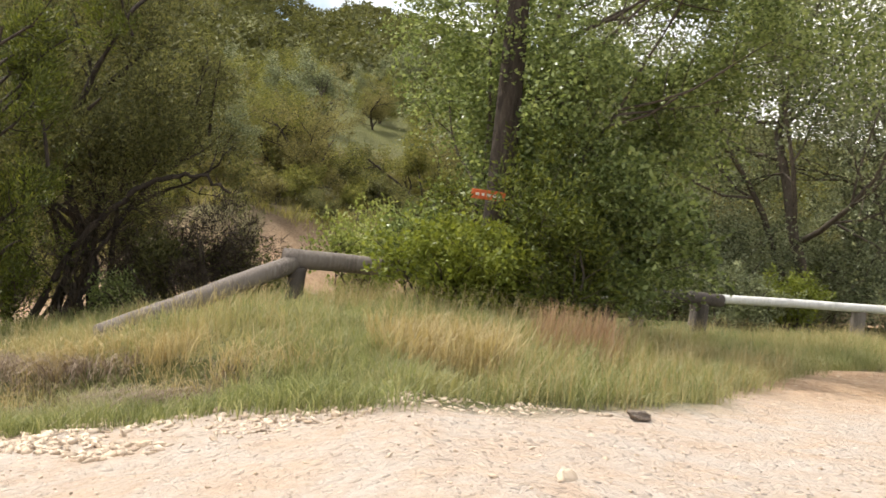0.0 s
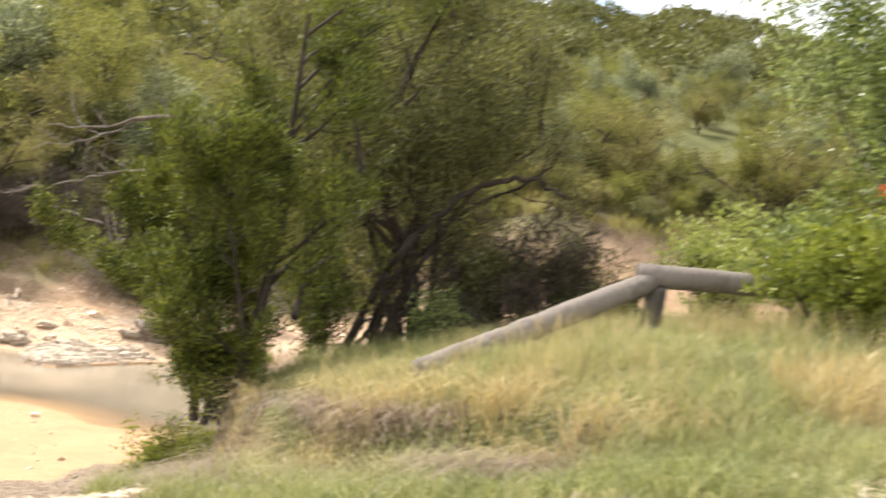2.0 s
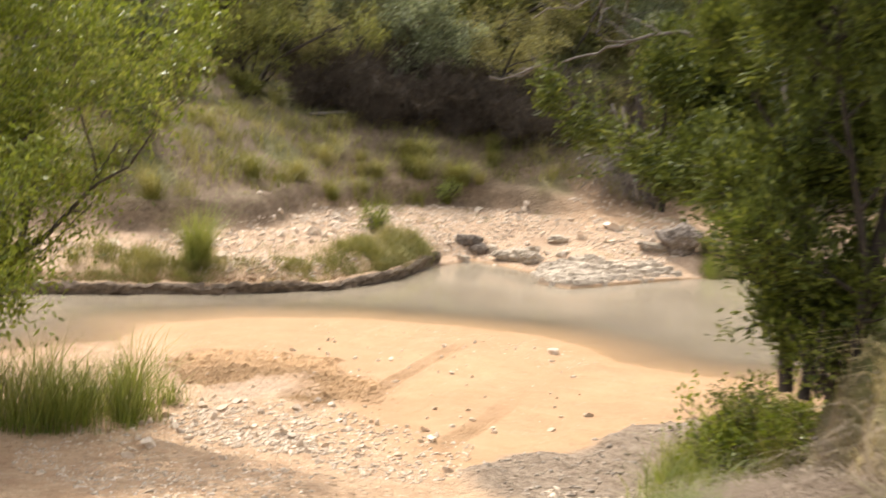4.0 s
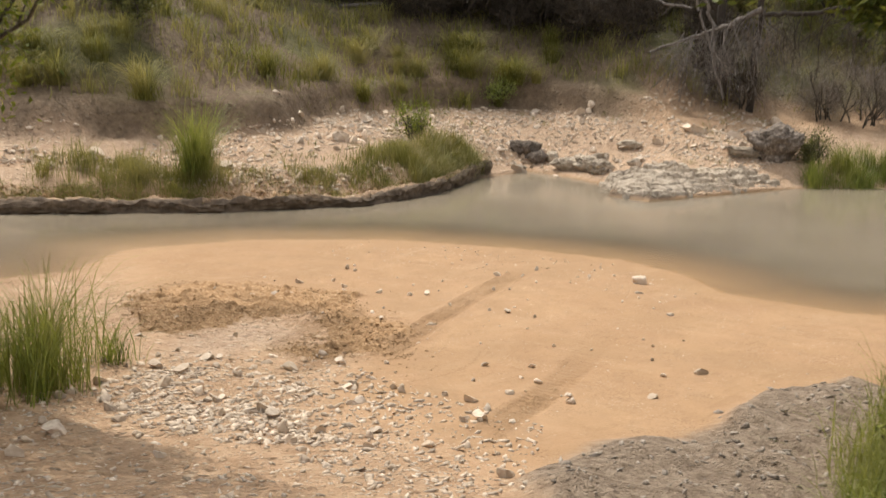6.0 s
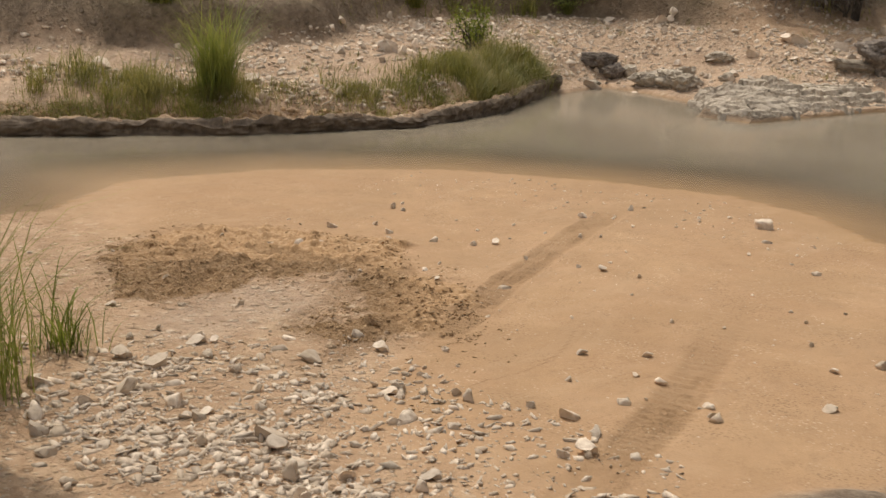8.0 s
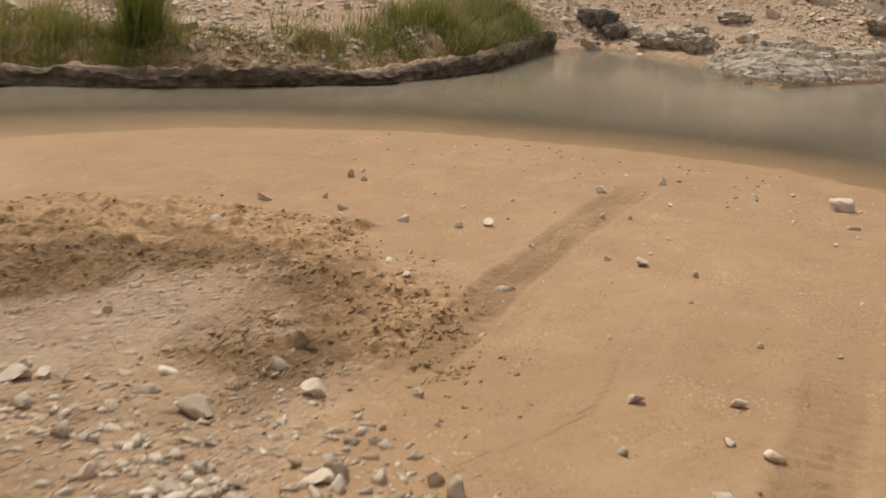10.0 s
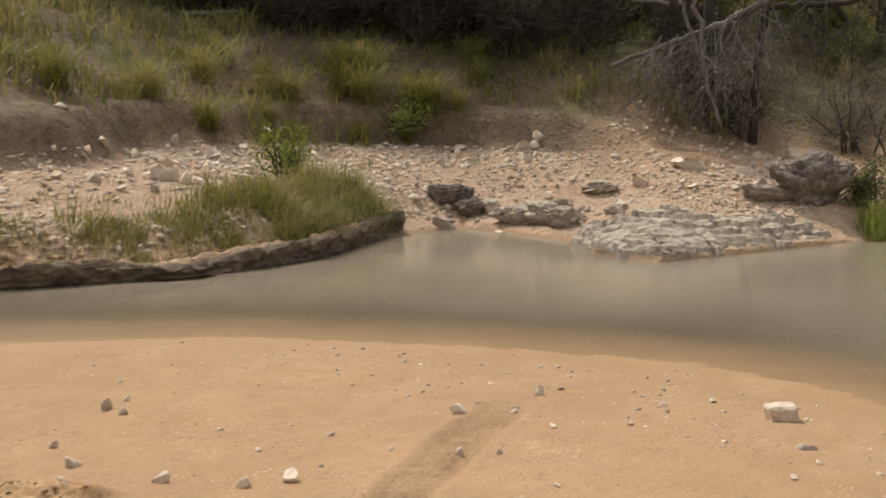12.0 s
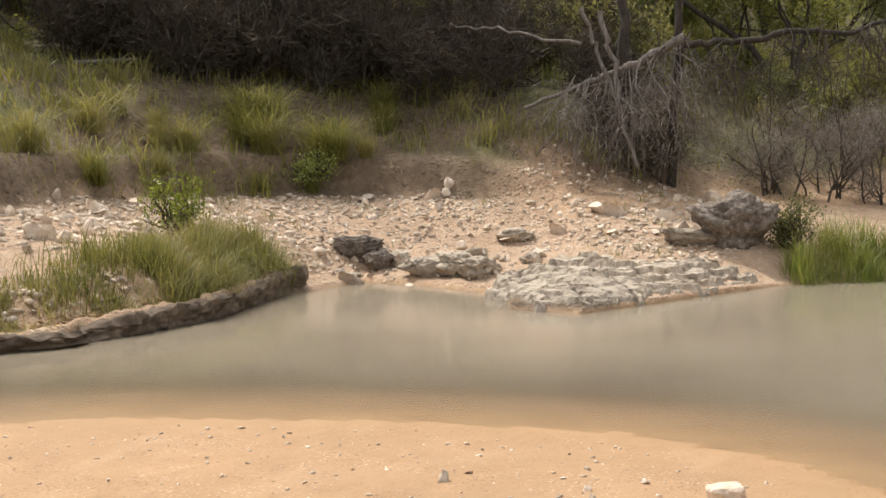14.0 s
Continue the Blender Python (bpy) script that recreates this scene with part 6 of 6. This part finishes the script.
# grass that hangs over the broken lip of the bank
r = np.random.default_rng(16)
LIP = [(-17.85, 30.6), (-17.9, 31.2), (-18.5, 33.4), (-18.7, 34.2), (-18.95, 34.1), (-18.75, 33.3), (-18.15, 31.2)]
p = tufted(r, scatter(r, 110, LIP), 22, 0.08)
tagged(new("bank_grass", grass_mesh("bank_grass", p, 0.2 + 0.3 * fbm(p[:, 0], p[:, 1], 1.8, 3, 49), 0.007, GRASS_BANK, r, 1.0, 1.5)), "green grass hanging over the lip of the cut bank", "grass", kind="stuff")
# bunch grass along the foot of the hillside
r = np.random.default_rng(15)
FOOT = [(-30, 23), (-23.2, 26.2), (-21.2, 29.5), (-21.2, 34), (-20.9, 37), (-19.3, 38.8), (-16.5, 40.4), (-13.5, 43), (-12, 46), (-14, 60), (-40, 55), (-45, 30)]
c = scatter(r, 320, FOOT)
p = tufted(r, c, 60, 0.12)
tagged(new("bunch_grass", grass_mesh("bunch_grass", p, 0.5, 0.012, GRASS_BANK, r, 0.75, 1.0)), "drooping bunch grass under the hillside trees", "grass", kind="stuff")
p = scatter(r, 9000, FOOT)
q = scatter(r, 240, [(-25.5, 28), (-21.6, 30), (-21.6, 34), (-21.2, 37.2), (-19.4, 39.0), (-16.6, 40.8), (-17.5, 44), (-23, 42), (-26, 37)], patchy(68, 0.5, 0.42))
p = np.concatenate([p, tufted(r, q, 16, 0.2)])
tagged(new("undergrowth", grass_mesh("undergrowth", p, 0.3, 0.02, GRASS_BANK, r, 0.7, 0.8)), "low grass and weeds on the shaded slope", "grass", kind="stuff")

# big drooping tussocks on the edge of the slope
TUSSOCK = []
for k in range(3):
    q = np.random.default_rng(90 + k)
    at = np.column_stack([q.normal(0, 0.1, (260, 2)), np.zeros(260)])
    ob = new("grass_tussock", mesh_from("grass_tussock", *blades(at, 0.75, 0.011, q, 0.95, 1.3), GRASS_BANK))
    TUSSOCK.append(tagged(ob, "drooping yellow-green grass tussock on the dirt slope", "grass", "tussocks"))
made = 0
for a, b, k in ((-21.5, 33.9, 0.8), (-22.0, 36.5, 0.9), (-22.1, 33.3, 0.9), (-21.0, 37.1, 0.6), (-20.5, 37.7, 0.5), (-21.6, 35.4, 0.6)):
    m = pose(a, b, height(a, b) - 0.02, 0, 0, 77 * made) @ Matrix.Scale(k, 4)
    if made < 3:
        TUSSOCK[made].matrix_basis = m
    else:
        copy_thing(TUSSOCK[made % 3], m)
    made += 1
while made < 34:
    a, b = r.uniform(-27, -14), r.uniform(25, 42)
    d, sd, _ = line_distance(np.array([a]), np.array([b]), FAR_SHORE)
    if not inside(np.array([a]), np.array([b]), FAR_LAND)[0] or not 3.5 < d[0] < 5.6 or a > -19.8:
        continue
    m = pose(a, b, height(a, b) - 0.02, 0, 0, r.uniform(0, 360)) @ Matrix.Scale(r.uniform(0.7, 1.25), 4)
    copy_thing(TUSSOCK[made % 3], m)
    made += 1

# ---- hillside trees: a few built, then copied ----
PROTO = []
for k, (leaf, bark, tall, slim, n) in enumerate([(LEAF_FAR, BARK, 5.2, 0.4, 12000), (LEAF_SCRUB, BARK_DARK, 5.0, 0.35, 12000), (LEAF_FAR, BARK_DARK, 6.0, 0.45, 12000), (LEAF_SCRUB, BARK_DARK, 4.6, 0.32, 12000), (LEAF_OAK, BARK, 5.6, 0.5, 12000)]):
    PROTO.append(tree("hillside_tree", -36 - 3.2 * k, 46 + 4 * k, "scrubby evergreen tree on the wooded hillside", 60 + k,
                      [(0, 0, (0.1, 0, 1), tall, 0.12), (0.2, 0.1, (-0.4, 0.3, 0.9), tall * 0.8, 0.09), (-0.1, 0.2, (0.5, -0.2, 0.9), tall * 0.75, 0.08)], leaf, bark, n, 0.16, 0.17, levels=3, slim=slim, along=0.8,
                      kids=(4, 7), spread=0.85, ratio=0.5, first=0.15, group="hillside trees"))
r = np.random.default_rng(17)
spots, tries = [], 0
while len(spots) < 300 and tries < 14000:
    tries += 1
    far_x, far_y = r.uniform(-62, 36), r.uniform(26, 110)
    d, sd, _ = line_distance(np.array([far_x]), np.array([far_y]), FAR_SHORE)
    if sd[0] >= 0 or d[0] < (14.0 if far_x < -10 else 9) or (d[0] > 26 and r.random() < 0.3) or (-15.5 < far_x < -5 and far_y < 57) or (far_y < 58 and -0.17 < (far_x - 0.5) / (far_y - 2) < 0.07) or (far_y < 92 and -0.045 < (far_x - 0.5) / (far_y - 2) < 0.035):
        continue
    if all((far_x - a) ** 2 + (far_y - b) ** 2 > (2.2 if d[0] < 20 else 3.2) ** 2 for a, b in spots):
        spots.append((far_x, far_y))
for k, (a, b) in enumerate(spots):
    copy_thing(PROTO[k % 5], pose(a, b, height(a, b) - 0.2, 0, 0, r.uniform(0, 360)) @ Matrix.Scale(r.uniform(0.7, 1.05) if b < 52 else r.uniform(0.5, 0.85), 4))

for k, (a, b, size) in enumerate([(-21.6, 43.0, 0.6), (-23.8, 41.6, 0.62), (-27.2, 37.4, 0.6), (-25.8, 39.6, 0.62), (-29.4, 34.6, 0.6), (-15.4, 48.0, 0.7), (-30.5, 40.5, 0.8), (-28.2, 43.2, 0.85), (-25.4, 45.2, 0.85), (-22.2, 47.0, 0.85), (-18.8, 48.6, 0.8)]):
    copy_thing(PROTO[(1, 4, 2)[k % 3]], pose(a, b, height(a, b) - 0.2, 0, 0, 63 * k) @ Matrix.Scale(size, 4))

# dead scrub between them, near-black so its colour darkens the shaded slope
DEAD_SCRUB = []
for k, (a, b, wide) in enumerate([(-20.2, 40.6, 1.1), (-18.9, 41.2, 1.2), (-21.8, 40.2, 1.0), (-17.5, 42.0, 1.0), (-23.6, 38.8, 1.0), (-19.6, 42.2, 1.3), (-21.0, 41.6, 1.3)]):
    DEAD_SCRUB += [bush(a, b, wide, 1.3, TWIG_DARK, 2600, 0.3, 120 + k, "dead dark brown scrub massed to deepen the shade of the hillside trees", 0.05, "dead scrub", name="dead_shrub")]

# more copies to thicken the added darkness under the trees
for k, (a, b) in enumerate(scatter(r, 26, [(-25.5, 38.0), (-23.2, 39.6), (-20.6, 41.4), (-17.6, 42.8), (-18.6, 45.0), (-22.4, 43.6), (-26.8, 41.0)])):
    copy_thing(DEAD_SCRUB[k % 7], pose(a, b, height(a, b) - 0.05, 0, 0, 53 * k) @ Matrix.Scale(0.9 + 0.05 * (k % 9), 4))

# low shrubs in the shade under them
SHRUB = [bush(-31 - 2 * k, 39 + 3 * k, 1.2, 1.1, (LEAF_DARK, LEAF_FAR, LEAF_SCRUB)[k], 2200, 0.14, 80 + k, "low shrub in the shade of the hillside trees", 0.4, "hillside shrubs", name="shrub") for k in range(3)]
for k, (a, b) in enumerate(scatter(r, 90, [(-40, 29), (-23.5, 29), (-22, 37), (-19.5, 41), (-16, 43), (-11, 47), (-14, 52), (-30, 50)])):
    if a > -27 and 33 < b < 41.5:
        continue  # open, shaded slope behind the tussocks
    copy_thing(SHRUB[k % 3], pose(a, b, height(a, b), 0, 0, r.uniform(0, 360)) @ Matrix.Scale(r.uniform(0.6, 1.3), 4))


for k, (a, b) in enumerate(scatter(r, 80, [(-11, 50), (-5, 54), (4, 58), (12, 63), (12, 78), (-14, 72)])):
    copy_thing(SHRUB[k % 3], pose(a, b, height(a, b), 0, 0, r.uniform(0, 360)) @ Matrix.Scale(r.uniform(0.7, 1.5), 4))


p = tufted(r, scatter(r, 500, [(-15.5, 45), (-9, 47), (-6, 54), (-13, 58), (-19, 51)]), 40, 0.16)
tagged(new("bunch_grass", grass_mesh("bunch_grass", p, 0.5, 0.02, GRASS_BANK, r, 0.7, 0.9)), "sunlit yellow-green grass behind the dead tree", "grass", kind="stuff")
p = tufted(r, scatter(r, 900, [(-12, 49), (-5, 53), (4, 57), (12, 62), (12, 78), (-14, 72)]), 24, 0.25)
tagged(new("bunch_grass", grass_mesh("bunch_grass", p, 0.5, 0.03, GRASS_BANK, r, 0.7, 0.9)), "yellow-green grass on the far clearing", "grass", kind="stuff")


def far_woods(n, seed):
    """Distant woodland, joined: crowns of leaf clumps on the slope."""
    r = np.random.default_rng(seed)
    x, y = r.uniform(-190, 130, 9 * n), r.uniform(58, 250, 9 * n)
    d, sd, _ = line_distance(x, y, FAR_SHORE)
    ok = (sd < 0) & (d > 34) & (fbm(x, y, 0.06, 3, 71) > 0.36) & ((y > 104) | (x < -12) | (x > 7))
    x, y = x[ok][:n], y[ok][:n]
    z = ground_height(x, y)
    per = 240
    tall = r.uniform(2.4, 5.2, n)
    wide = tall * r.uniform(0.4, 0.65, n)
    u = unit(r.normal(size=(n, per, 3)))
    u[..., 2] = np.abs(u[..., 2]) * 1.0 - 0.35
    rad = r.uniform(0.55, 1.0, (n, per, 1)) * (1 + 0.3 * np.sin(u[..., 0:1] * 5 + np.arange(n)[:, None, None]) * np.cos(u[..., 1:2] * 4))
    at = np.stack([x, y, z + tall * 0.5], 1)[:, None] + u * rad * np.stack([wide, wide, tall * 0.55], 1)[:, None]
    V, F = leaves(at.reshape(-1, 3), u.reshape(-1, 3) + r.normal(size=(n * per, 3)) * 0.5, 0.5, 0.36, r)
    return tagged(new("far_woods", mesh_from("far_woods", V, F, LEAF_HILL)), "dense scrubby woodland covering the far hill", "woods", kind="stuff")


far_woods(2200, 19)
